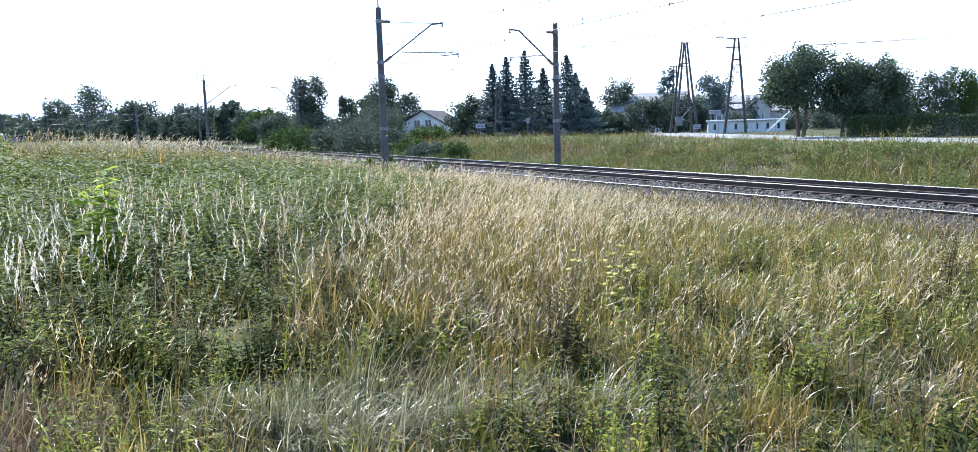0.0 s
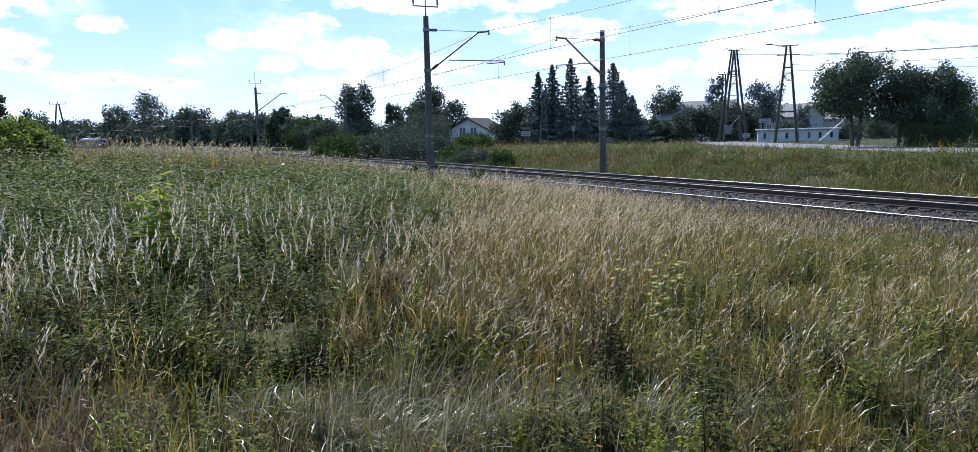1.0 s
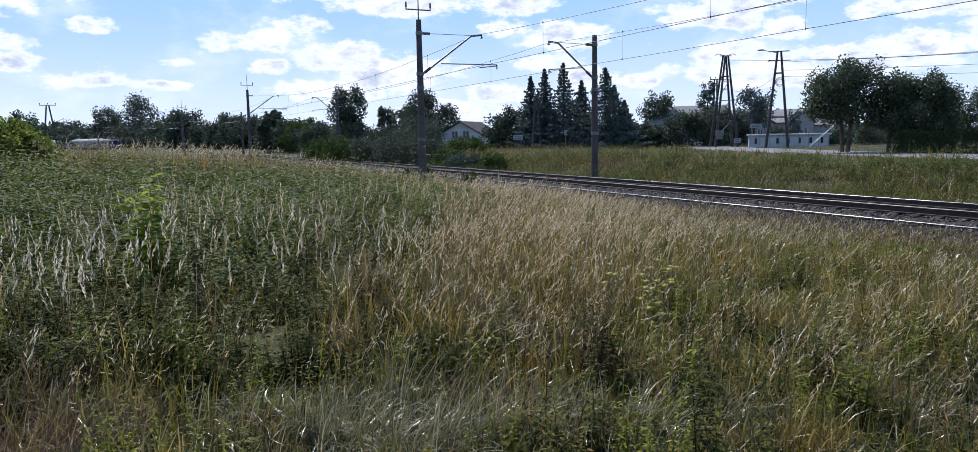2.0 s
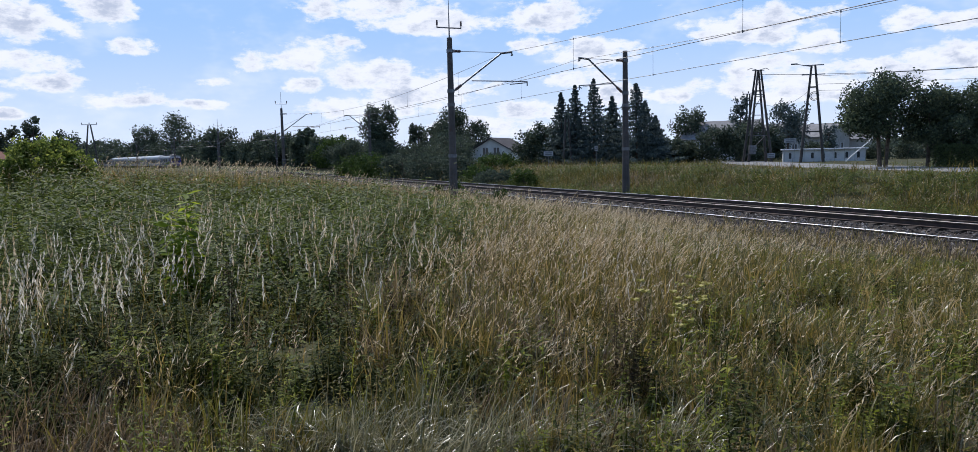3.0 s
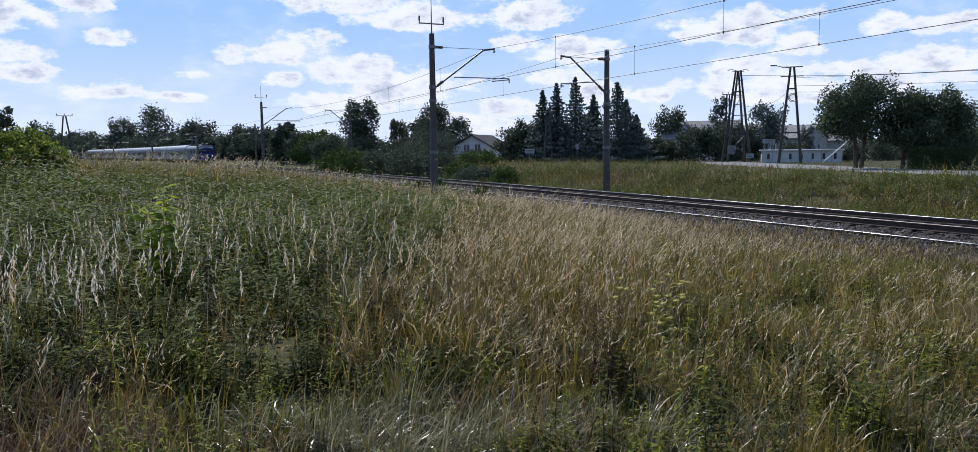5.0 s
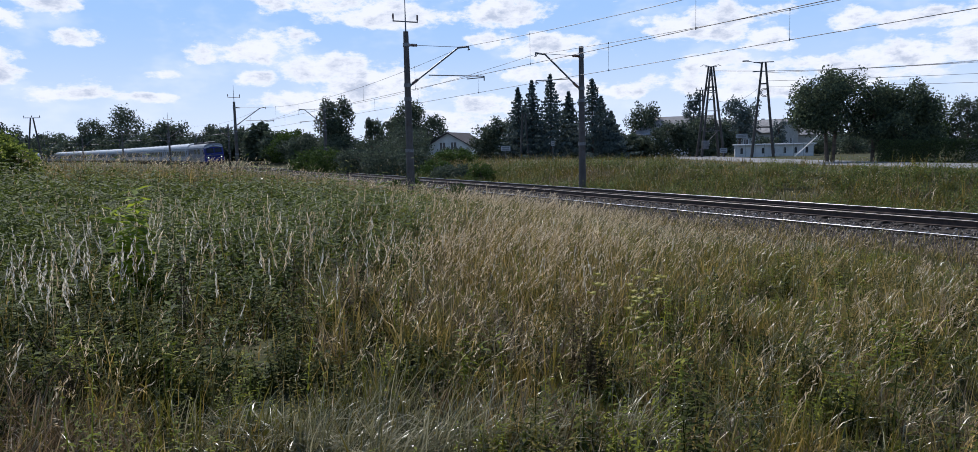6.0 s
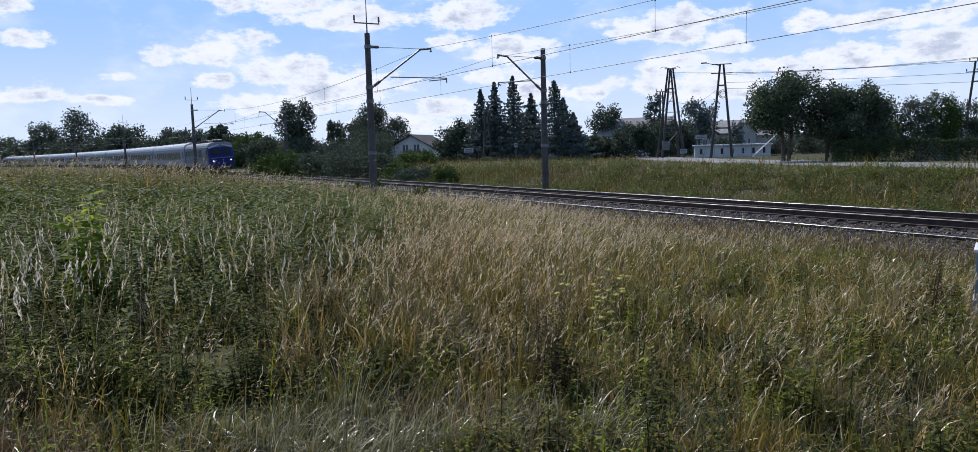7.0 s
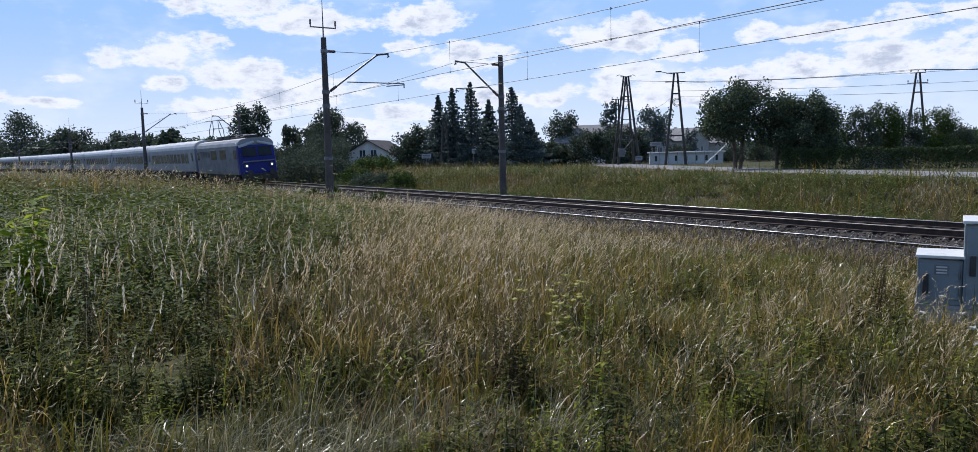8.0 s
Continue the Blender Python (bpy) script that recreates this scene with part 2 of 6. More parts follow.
def make_ground():
    c = np.concatenate([-np.geomspace(3000, 62, 16), np.arange(-60, 60.1, 1.1), np.geomspace(62, 3000, 16)])
    cy = np.concatenate([-np.geomspace(3000, 32, 12), np.arange(-30, 130.1, 1.1), np.geomspace(133, 3000, 16)])
    X, Y = np.meshgrid(c, cy)
    V = np.stack([X, Y, ground_z(X, Y)], -1).reshape(-1, 3)
    w, h = len(c), len(cy)
    i = (np.arange(h - 1)[:, None] * w + np.arange(w - 1)[None]).ravel()
    T = np.concatenate([np.stack([i, i + 1, i + w + 1], 1), np.stack([i, i + w + 1, i + w], 1)])
    tagged(new("ground", mesh_np("ground", V, T, M["soil"], True)), "weedy dark soil of an overgrown trackside field", "ground", kind="structure")


make_ground()


def line_points(off, s0, s1, step, z=0.0, tilt=0.0):
    pts, s = [], s0
    while s <= s1 + 1e-6:
        x, y, ax, ay, _ = line_at(s, off)
        pts.append((x, y, z, ax, ay, tilt))
        s += step
    return pts


# the track bed across the line: metres beyond the near track's middle, height
BED = [(-2.4, -0.75), (-1.7, -0.24), (-0.98, -0.06), (-0.2, -0.05), (0.40, -0.005), (0.72, -0.045), (0.95, -0.12), (1.6, -0.42), (2.6, -0.46), (3.3, -0.43), (4.7, -0.25), (5.4, -0.22), (7.3, -0.75)]


def make_railway():
    bm = bmesh.new()
    swept(bm, line_points(2.0, -60, 480, 6.0),
          [(o - 2.0, z) for o, z in BED], closed=False)
    bed = tagged(new("ballast_bed", finish("ballast_bed", bm, M["ballast"])), "dusty grey-brown crushed stone track bed", "ballast", kind="structure")
    # loose stones over the bed where it lies nearest
    n = 12500
    s, o = -14 + 76 * rng.random(n) ** 1.15, np.where(rng.random(n) < 0.85, rng.uniform(-1.7, 0.7, n), rng.uniform(4.8, 6.6, n))
    base = U[None] * s[:, None] + N[None] * (NEAR + o)[:, None]
    zb = np.interp(o, [b[0] for b in BED], [b[1] for b in BED])
    octa = np.array([(1, 0, 0), (-1, 0, 0), (0, 1, 0), (0, -1, 0), (0, 0, 1), (0, 0, -1)], float)
    of = np.array([(0, 2, 4), (2, 1, 4), (1, 3, 4), (3, 0, 4), (2, 0, 5), (1, 2, 5), (3, 1, 5), (0, 3, 5)])
    size = rng.uniform(0.022, 0.055, n)
    V = octa[None] * size[:, None, None] * rng.uniform(0.6, 1.2, (n, 6, 1))
    th = rng.uniform(0, 6.28, n)
    cs, sn = np.cos(th)[:, None], np.sin(th)[:, None]
    V = np.stack([V[..., 0] * cs - V[..., 1] * sn, V[..., 0] * sn + V[..., 1] * cs, V[..., 2]], -1)
    V += np.concatenate([base, zb[:, None] + 0.01], 1)[:, None]
    T = (of[None] + (np.arange(n) * 6)[:, None, None]).reshape(-1, 3)
    st = tagged(new("ballast_stones", mesh_np("ballast_stones", V.reshape(-1, 3), T, M["stone"])), kind="stuff")
    tagged(st, "loose crushed stones on the track bed", "stones")
    foot = [(-0.075, -0.172), (0.075, -0.172), (0.075, -0.160), (0.012, -0.140), (0.010, -0.045), (0.036, -0.035),
            (0.036, -0.008), (-0.036, -0.008), (-0.036, -0.035), (-0.010, -0.045), (-0.012, -0.140), (-0.075, -0.160)]
    head = [(-0.036, -0.0085)] + [(s * (0.023 + 0.014 * math.cos(radians(g))), -0.0135 + 0.014 * math.sin(radians(g)))
                                    for s, gs in ((-1, (15, 30, 45, 60, 78)), (1, (78, 60, 45, 30, 15))) for g in gs] + [(0.036, -0.0085)]
    sleeper = bmesh.new()
    box(sleeper, (0, 0, -0.09), (2.5, 0.26, 0.18), bevel=0.02)
    sleeper_me = finish("sleeper", sleeper, M["sleeper"])
    for k in range(2):
        tr = thing("railway_track", Matrix(), "canted track, rusty rails with bright heads on grimy sleepers", "track", "tracks of the line")
        mid = k * SPACING
        for side in (-0.7535, 0.7535):
            z = (side + 0.7535) * CANTS[k] + DROPS[k]
            bm = bmesh.new()
            swept(bm, line_points(mid + side, -50, 470, 5.0, z), foot)
            r = part("rail", bm, M["rust"], tr)
            bm = bmesh.new()
            swept(bm, line_points(mid + side, -50, 470, 5.0, z + 0.0015), head)
            outer = (k == 0) == (side < 0)
            part("railhead", bm, M["railhead" if outer else "dull_railhead"], r, "bright polished running surface" if outer else "dull running surface", smooth=True)
        for i in range(170):
            x, y, ax, ay, hd = line_at(-12 + i * 0.6, mid)
            m = Matrix.Translation((x, y, 0.7535 * CANTS[k] + DROPS[k] - 0.170)) @ Euler((0, -math.atan(CANTS[k]), radians(hd))).to_matrix().to_4x4()
            shared("sleeper", sleeper_me, tr, m)


make_railway()


# ---- overhead line ----
def build_mast(top, rod, root, bend, tip, reg0, reg1):
    """A mast at its foot; local +x points over the track that it serves. root, bend, tip: (reach, height) of the arm's
    corners; reg0, reg1: the ends of the level registration tube."""
    m = thing("catenary_mast", Matrix(), "tall weathered steel catenary mast with a cantilever arm over the track", "mast", "catenary masts")
    bm = bmesh.new()
    tube(bm, (0, 0, -0.3), (0, 0, top), 0.22, 0.135, 12)
    part("column", bm, M["mast"], m)
    bm = bmesh.new()
    box(bm, (0, 0, -0.35), (0.75, 0.75, 0.6), bevel=0.04)
    part("footing", bm, M["concrete"], m, "weathered concrete footing")
    for z in (root[1] - 0.7, root[1], tip[1] - 0.06, 2.6):
        bm = bmesh.new()
        tube(bm, (0, 0, z - 0.09), (0, 0, z + 0.09), 0.22 - 0.085 * z / top + 0.03, None, 12)
        part("collar", bm, M["dark_steel"], m)

    def at(p, dy=0.0):
        return Vector((p[0], dy, p[1]))

    bm = bmesh.new()
    tube(bm, at(root), at(bend), 0.05, None, 8)
    tube(bm, at(bend), at(tip), 0.055, None, 8)
    part("cantilever_arm", bm, M["dark_steel"], m, "bent grey steel tube")
    bm = bmesh.new()
    tube(bm, at(tip) + Vector((0, 0, -0.16)), at(tip) + Vector((0, 0, 0.05)), 0.035, None, 6)
    tube(bm, at(tip) + Vector((0, -0.1, -0.16)), at(tip) + Vector((0, 0.1, -0.16)), 0.035, None, 6)
    part("wire_clamp", bm, M["dark_steel"], m)
    bm = bmesh.new()
    tube(bm, (0.1, 0, tip[1] - 0.06), at(bend) + Vector((0, 0, 0.03)), 0.014, None, 6)
    part("tie_rod", bm, M["dark_steel"], m)
    for base, along in ((Vector((0.2, 0, tip[1] - 0.06)), Vector((1, 0, 0))), (at(root).lerp(at(bend), 0.04), (at(bend) - at(root)).normalized())):
        bm = bmesh.new()
        for i in range(6):
            tube(bm, base + along * (i * 0.07), base + along * (i * 0.07 + 0.045), 0.085, 0.06, 10)
        part("insulator", bm, M["insulator"], m, "brown ribbed insulator")
    bm = bmesh.new()
    tube(bm, at(reg0), at(reg1), 0.028, None, 6)
    part("registration_arm", bm, M["dark_steel"], m)
    bm = bmesh.new()
    tube(bm, at(reg1), at(reg1) + Vector((0, 0, -0.24)), 0.032, None, 6)
    tube(bm, at(reg1) + Vector((0, 0, -0.06)), (tip[0] - 0.15, 0, reg1[1] - 0.17), 0.028, None, 6)
    part("steady_arm", bm, M["dark_steel"], m)
    if rod:
        bm = bmesh.new()
        tube(bm, (0, 0, top), (0, 0, top + 1.9), 0.04, 0.014, 6)
        part("lightning_rod", bm, M["dark_steel"], m)
        bm = bmesh.new()
        tube(bm, (-0.68, 0, top + 0.5), (0.68, 0, top + 0.5), 0.035, None, 6)
        part("crossbar", bm, M["dark_steel"], m)
        for x in (-0.66, 0.66):
            bm = bmesh.new()
            tube(bm, (x, 0, top + 0.48), (x, 0, top + 0.62), 0.03, None, 6)
            tube(bm, (x, 0, top + 0.62), (x, 0, top + 0.86), 0.055, 0.045, 8)
            part("horn", bm, M["insulator"], m)
    return m


SPANS = [-20.0, 36.3, 91.2, 149.0, 207.0, 265.0, 323.0]


def make_overhead():
    near0 = far0 = None
    for i, s in enumerate(SPANS):
        x, y, ax, ay, hd = line_at(s, -3.3)
        m = pose(x, y, -0.45, 0, 0, hd)
        if near0 is None:
            near0 = build_mast(8.67, True, (0.16, 5.95), (2.95, 7.98), (3.57, 8.06), (1.20, 6.50), (4.46, 6.52))
            near0.matrix_basis = m
        else:
            copy_thing(near0, m)
        x, y, ax, ay, hd = line_at(s - 0.4, SPACING + 3.25)
        m = pose(x, y, -0.3, 0, 0, hd + 180)
        if far0 is None:
            far0 = build_mast(8.15, False, (0.17, 5.78), (2.44, 7.62), (3.05, 7.67), (0.9, 6.30), (3.05, 6.16))
            far0.matrix_basis = m
            tagged(far0, "tall plain weathered catenary mast with a cantilever arm over the track")
        else:
            copy_thing(far0, m)
    for off, contact_z, carrier_z, sag in ((-0.1, 5.93, 7.58, 0.78), (SPACING + 0.25, 5.76, 7.30, 0.62)):
        w = thing("overhead_line", Matrix(), "thin dark catenary and contact wire with droppers above the track", "wire", "overhead lines")
        contact, carrier = bmesh.new(), bmesh.new()
        for s0, s1 in zip(SPANS, SPANS[1:]):
            pc, pm = [], []
            for j in range(17):
                u = j / 16
                x, y, *_ = line_at(s0 + (s1 - s0) * u, off)
                hang = 4 * u * (1 - u)
                pc.append((x, y, contact_z - 0.03 * hang))
                pm.append((x, y, carrier_z - sag * hang))
            for a0, a1 in zip(pc, pc[1:]):
                tube(contact, a0, a1, 0.013, None, 5)
            for a0, a1 in zip(pm, pm[1:]):
                tube(carrier, a0, a1, 0.011, None, 5)
            if s0 < 150:
                for j in (2, 5, 8, 11, 14):
                    bm = bmesh.new()
                    tube(bm, pc[j], pm[j], 0.006, None, 4)
                    d = part("dropper", bm, M["wire"], w)
                    for p in (pc[j], pm[j]):
                        bm = bmesh.new()
                        tube(bm, (p[0], p[1], p[2] - 0.04), (p[0], p[1], p[2] + 0.05), 0.022, None, 5)
                        part("clamp", bm, M["dark_steel"], d)
        part("contact_wire", contact, M["wire"], w)
        part("carrier_wire", carrier, M["wire"], w)


make_overhead()


# ---- train ----
M["car_grey"] = surface("dusty_silver_paint", worn((0.19, 0.20, 0.225), (0.26, 0.27, 0.295), 0.6, (0.14, 0.14, 0.15), 2.0), 0.55, 0.0, bump=0.05, spec=0.25)
M["roof_grey"] = surface("dusty_roof_paint", worn((0.36, 0.36, 0.37), (0.47, 0.47, 0.48), 0.8, (0.28, 0.27, 0.26), 1.6), 0.5)
M["blue_paint"] = surface("blue_paint", worn((0.008, 0.014, 0.12), (0.013, 0.022, 0.175), 0.7, (0.010, 0.012, 0.05), 2.5), 0.5, spec=0.2)
M["loco_grey"] = surface("loco_grey_paint", worn((0.12, 0.125, 0.14), (0.18, 0.185, 0.20), 0.8, (0.08, 0.075, 0.08), 2.2), 0.6, spec=0.2)
M["loco_roof"] = surface("loco_roof_paint", worn((0.17, 0.17, 0.18), (0.26, 0.26, 0.27), 0.8, (0.10, 0.10, 0.10), 1.6), 0.5)
M["under"] = surface("grimy_underframe", worn((0.018, 0.017, 0.016), (0.045, 0.04, 0.036), 2.0), 0.8)
M["glass"] = surface("dark_train_glass", worn((0.010, 0.012, 0.015), (0.02, 0.023, 0.028), 0.7), 0.25, spec=0.2)
M["pale_glass"] = surface("window_blind_glass", worn((0.012, 0.014, 0.018), (0.06, 0.066, 0.075), 1.3), 0.2, spec=0.3)


def lamp_glow():
    m = bpy.data.materials.new("headlamp_glow")
    m.use_nodes = True
    k = Nodes(m.node_tree)
    m.node_tree.nodes.clear()
    em = k.add("ShaderNodeEmission", Color=(1.0, 0.97, 0.9, 1.0), Strength=1.5)
    k.add("ShaderNodeOutputMaterial", Surface=em.outputs[0])
    return m


M["lamp"] = lamp_glow()


def shell(bm, length, outline, nose=0.0):
    """A body of that cross-section (x, z) along y; its ends draw in by nose above the waist."""
    rings = []
    for y, pull in ((-length / 2, 1), (length / 2, 1)):
        rings.append([bm.verts.new((x, y - math.copysign(nose, y) * max(0.0, (z - 2.2) / 1.8), z)) for x, z in outline])
    n = len(outline)
    for i in range(n):
        bm.faces.new((rings[0][i], rings[0][(i + 1) % n], rings[1][(i + 1) % n], rings[1][i]))
    bm.faces.new(rings[0])
    bm.faces.new(rings[1][::-1])
    bmesh.ops.recalc_face_normals(bm, faces=bm.faces)


def bogie(parent, y, wheels=(-1.3, 1.3), r=0.5):
    bm = bmesh.new()
    for x in (-1.05, 1.05):
        box(bm, (x, y, 0.62), (0.14, 3.4, 0.28), bevel=0.03)
    box(bm, (0, y, 0.66), (2.0, 0.5, 0.24))
    b = part("bogie", bm, M["under"], parent)
    for w in wheels:
        for x in (-0.75, 0.75):
            bm = bmesh.new()
            tube(bm, (x - 0.07, y + w, r), (x + 0.07, y + w, r), r, None, 20)
            tube(bm, (x - 0.09, y + w, r), (x + 0.09, y + w, r), r * 0.35, None, 12)
            part("wheel", bm, M["rust"], b)


def build_carriage():
    L = 24.0
    c = thing("passenger_carriage", Matrix(), "long silver-grey passenger carriage with a row of windows", "train carriage", "carriages of the train")
    side = [(1.41, 1.05), (1.43, 1.5), (1.43, 2.9), (1.40, 3.3)]
    bm = bmesh.new()
    shell(bm, L, side + [(-x, z) for x, z in side[::-1]])
    part("body", bm, M["car_grey"], c)
    bm = bmesh.new()
    arch = [(1.405, 3.28), (1.36, 3.55), (1.20, 3.80), (0.85, 3.97), (0.4, 4.05)]
    shell(bm, L + 0.02, arch + [(-x, z) for x, z in arch[::-1]])
    part("roof", bm, M["roof_grey"], c, "pale grey arched roof")
    for i in range(5):
        bm = bmesh.new()
        box(bm, (0, -9.4 + i * 4.7, 4.07), (0.5, 0.7, 0.14), bevel=0.03)
        part("roof_vent", bm, M["roof_grey"], c)
    bm = bmesh.new()
    box(bm, (0, 0, 0.85), (2.2, 17, 0.42), bevel=0.04)
    box(bm, (0, 2.5, 0.62), (2.3, 3.2, 0.5), bevel=0.04)
    box(bm, (0, -3.5, 0.62), (2.3, 2.4, 0.5), bevel=0.04)
    part("underframe", bm, M["under"], c, "grimy dark equipment boxes")
    pane = bmesh.new()
    box(pane, (0, 0, 0), (0.03, 1.25, 0.92), bevel=0.012)
    pane_me = finish("window", pane, M["pale_glass"])
    rim = bmesh.new()
    for z in (-0.5, 0.5):
        box(rim, (0.004, 0, z), (0.035, 1.38, 0.05))
    for y in (-0.665, 0.665):
        box(rim, (0.004, y, 0), (0.035, 0.05, 0.95))
    rim_me = finish("window_frame", rim, M["dark_steel"])
    for i in range(11):
        for x in (1.425, -1.425):
            w = shared("window", pane_me, c, pose(x, -8.6 + i * 1.72, 2.38))
            shared("window_frame", rim_me, w, Matrix())
    for y in (-10.9, 10.9):
        for x in (1.43, -1.43):
            bm = bmesh.new()
            box(bm, (x, y, 2.08), (0.03, 0.86, 2.05), bevel=0.01)
            d = part("door", bm, M["car_grey"], c)
            bm = bmesh.new()
            box(bm, (x * 1.012, y, 2.5), (0.02, 0.5, 0.8))
            part("door_window", bm, M["glass"], d)
    for y in (-12.13, 12.13):
        bm = bmesh.new()
        box(bm, (0, y, 2.2), (1.2, 0.28, 2.3), bevel=0.05)
        part("gangway", bm, M["under"], c, "black rubber gangway bellows")
    bm = bmesh.new()
    box(bm, (1.435, 0, 1.12), (0.02, L - 0.3, 0.12))
    box(bm, (-1.435, 0, 1.12), (0.02, L - 0.3, 0.12))
    part("stripe", bm, M["loco_grey"], c, "darker band along the sill")
    bogie(c, -8.6)
    bogie(c, 8.6)
    return c


def build_locomotive():
    L = 15.2
    c = thing("locomotive", Matrix(), "blue and grey electric locomotive with one pantograph raised, headlamps lit", "locomotive")
    side = [(1.46, 0.95), (1.49, 1.2), (1.49, 2.75), (1.46, 3.25)]
    out = side + [(-x, z) for x, z in side[::-1]]
    bm = bmesh.new()
    shell(bm, L - 4.2, out)
    part("body", bm, M["loco_grey"], c)
    n = len(out)

    def section(sgn, steps):
        """A length of the cab, from ring to ring, drawn in towards the nose."""
        bm = bmesh.new()
        rings = [[bm.verts.new((x * sq, sgn * (L / 2 - 2.1 + y - pull * max(0.0, z - 2.1)), z)) for x, z in out] for y, pull, sq in steps]
        for r, q in zip(rings, rings[1:]):
            for i in range(n):
                bm.faces.new((r[i], r[(i + 1) % n], q[(i + 1) % n], q[i]))
        bm.faces.new(rings[0])
        bm.faces.new(rings[-1])
        bmesh.ops.recalc_face_normals(bm, faces=bm.faces)
        return bm

    for sgn in (1, -1):
        cab = part("cab", section(sgn, ((0.0, 0.0, 1.0), (1.45, 0.11, 1.0))), M["loco_grey"], c, "grey cab side")
        part("nose", section(sgn, ((1.46, 0.11, 1.0), (1.85, 0.2, 0.985), (2.1, 0.28, 0.90))), M["blue_paint"], cab, "deep blue cab front")
        # pale brow panels: the sky's reflection on the roof corners put into their colour
        bm = bmesh.new()
        for sx in (-1, 1):
            box(bm, (sx * 0.78, sgn * (L / 2 - 0.62), 3.42), (1.30, 0.75, 0.16), Euler((-sgn * 0.42, sx * 0.26, 0)).to_matrix().to_4x4(), bevel=0.05)
        part("roof_brow_gleam", bm, M["roof_grey"], cab, "sloping brow above the windscreens, pale with painted sky reflection")
        y = sgn * (L / 2 + 0.005)
        for x in (-0.62, 0.62):
            bm = bmesh.new()
            box(bm, (x, y - sgn * 0.20, 2.72), (1.08, 0.05, 0.78), Euler((sgn * 0.27, 0, 0)).to_matrix().to_4x4(), bevel=0.02)
            part("windscreen", bm, M["glass"], cab)
        for x in (-1.0, 1.0):
            bm = bmesh.new()
            tube(bm, (x, y - sgn * 0.05, 1.62), (x, y + sgn * 0.07, 1.62), 0.17, 0.15, 16)
            h = part("headlamp_housing", bm, M["dark_steel"], cab)
            bm = bmesh.new()
            tube(bm, (x, y + sgn * 0.06, 1.62), (x, y + sgn * 0.085, 1.62), 0.075 if sgn > 0 else 0.10, None, 16)
            part("headlamp_lens", bm, M["lamp"] if sgn > 0 else M["glass"], h)
        bm = bmesh.new()
        box(bm, (0, y, 1.95), (2.5, 0.04, 0.10), bevel=0.01)
        part("trim", bm, M["loco_grey"], cab, "grey strip across the nose")
        bm = bmesh.new()
        box(bm, (0, y - sgn * 0.1, 0.72), (2.75, 0.3, 0.5), bevel=0.04)
        part("buffer_beam", bm, M["under"], cab)
        for x in (-0.875, 0.875):
            bm = bmesh.new()
            tube(bm, (x, y, 1.05), (x, y + sgn * 0.42, 1.05), 0.10, 0.09, 12)
            tube(bm, (x, y + sgn * 0.40, 1.05), (x, y + sgn * 0.45, 1.05), 0.23, 0.23, 16)
            part("buffer", bm, M["under"], cab)
        for x in (1.495, -1.495):
            bm = bmesh.new()
            box(bm, (x, sgn * (L / 2 - 1.25), 2.55), (0.03, 0.75, 0.72), bevel=0.01)
            part("cab_window", bm, M["glass"], cab)
    arch = [(1.465, 3.24), (1.38, 3.5), (1.12, 3.72), (0.6, 3.82)]
    bm = bmesh.new()
    shell(bm, L - 0.9, arch + [(-x, z) for x, z in arch[::-1]])
    part("roof", bm, M["loco_roof"], c, "grey dusty curved roof")
    for i, y in enumerate((2.6, -0.5)):
        for x in (1.495, -1.495):
            bm = bmesh.new()
            box(bm, (x, y, 2.62), (0.03, 1.9, 0.82), bevel=0.02)
            part("side_window", bm, M["glass"], c)
    for i in range(4):
        for x in (1.49, -1.49):
            bm = bmesh.new()
            for j in range(6):
                box(bm, (x, -2.3 - i * 0.95, 2.4 + j * 0.1), (0.03, 0.8, 0.04))
            part("louvre", bm, M["under"], c, "slatted air intake")
    bm = bmesh.new()
    for sgn in (1, -1):
        box(bm, (0, sgn * 1.2, 3.97), (1.3, 1.9, 0.36), bevel=0.05)
        box(bm, (0, sgn * 6.0, 3.92), (1.0, 0.8, 0.26), bevel=0.05)
        tube(bm, (0.55, sgn * 2.2, 3.9), (0.55, sgn * 6.2, 3.9), 0.06, None, 8)
        tube(bm, (-0.55, sgn * 2.2, 3.9), (-0.55, sgn * 6.2, 3.9), 0.06, None, 8)
    part("roof_gear", bm, M["under"], c, "dark resistor boxes and cable conduits on the roof")
    for sgn, up in ((1, 0.0), (-1, 1.0)):
        bm = bmesh.new()
        y0, top = sgn * 4.7, 4.1 + up * 1.62
        for x in (-0.55, 0.55):
            tube(bm, (x, y0 - 0.8, 3.86), (x, y0 + 0.8, 3.86), 0.04, None, 6)
            for d in (-0.75, 0.75):
                reach = 1.05 + (1 - up) * 0.7
                tube(bm, (x, y0 + d * 0.6, 3.95), (x * 0.8, y0 + d * reach / 0.75 * 0.75, 3.95 + (top - 3.95) * 0.5), 0.04, None, 6)
                tube(bm, (x * 0.8, y0 + d * reach / 0.75 * 0.75, 3.95 + (top - 3.95) * 0.5), (x * 0.5, y0 + d * 0.2, top), 0.034, None, 6)
        for d in (-0.18, 0.18):
            tube(bm, (-0.85, y0 + d, top), (0.85, y0 + d, top), 0.03, None, 6)
        part("pantograph", bm, M["dark_steel"], c, "raised diamond pantograph" if up else "lowered diamond pantograph")
    bm = bmesh.new()
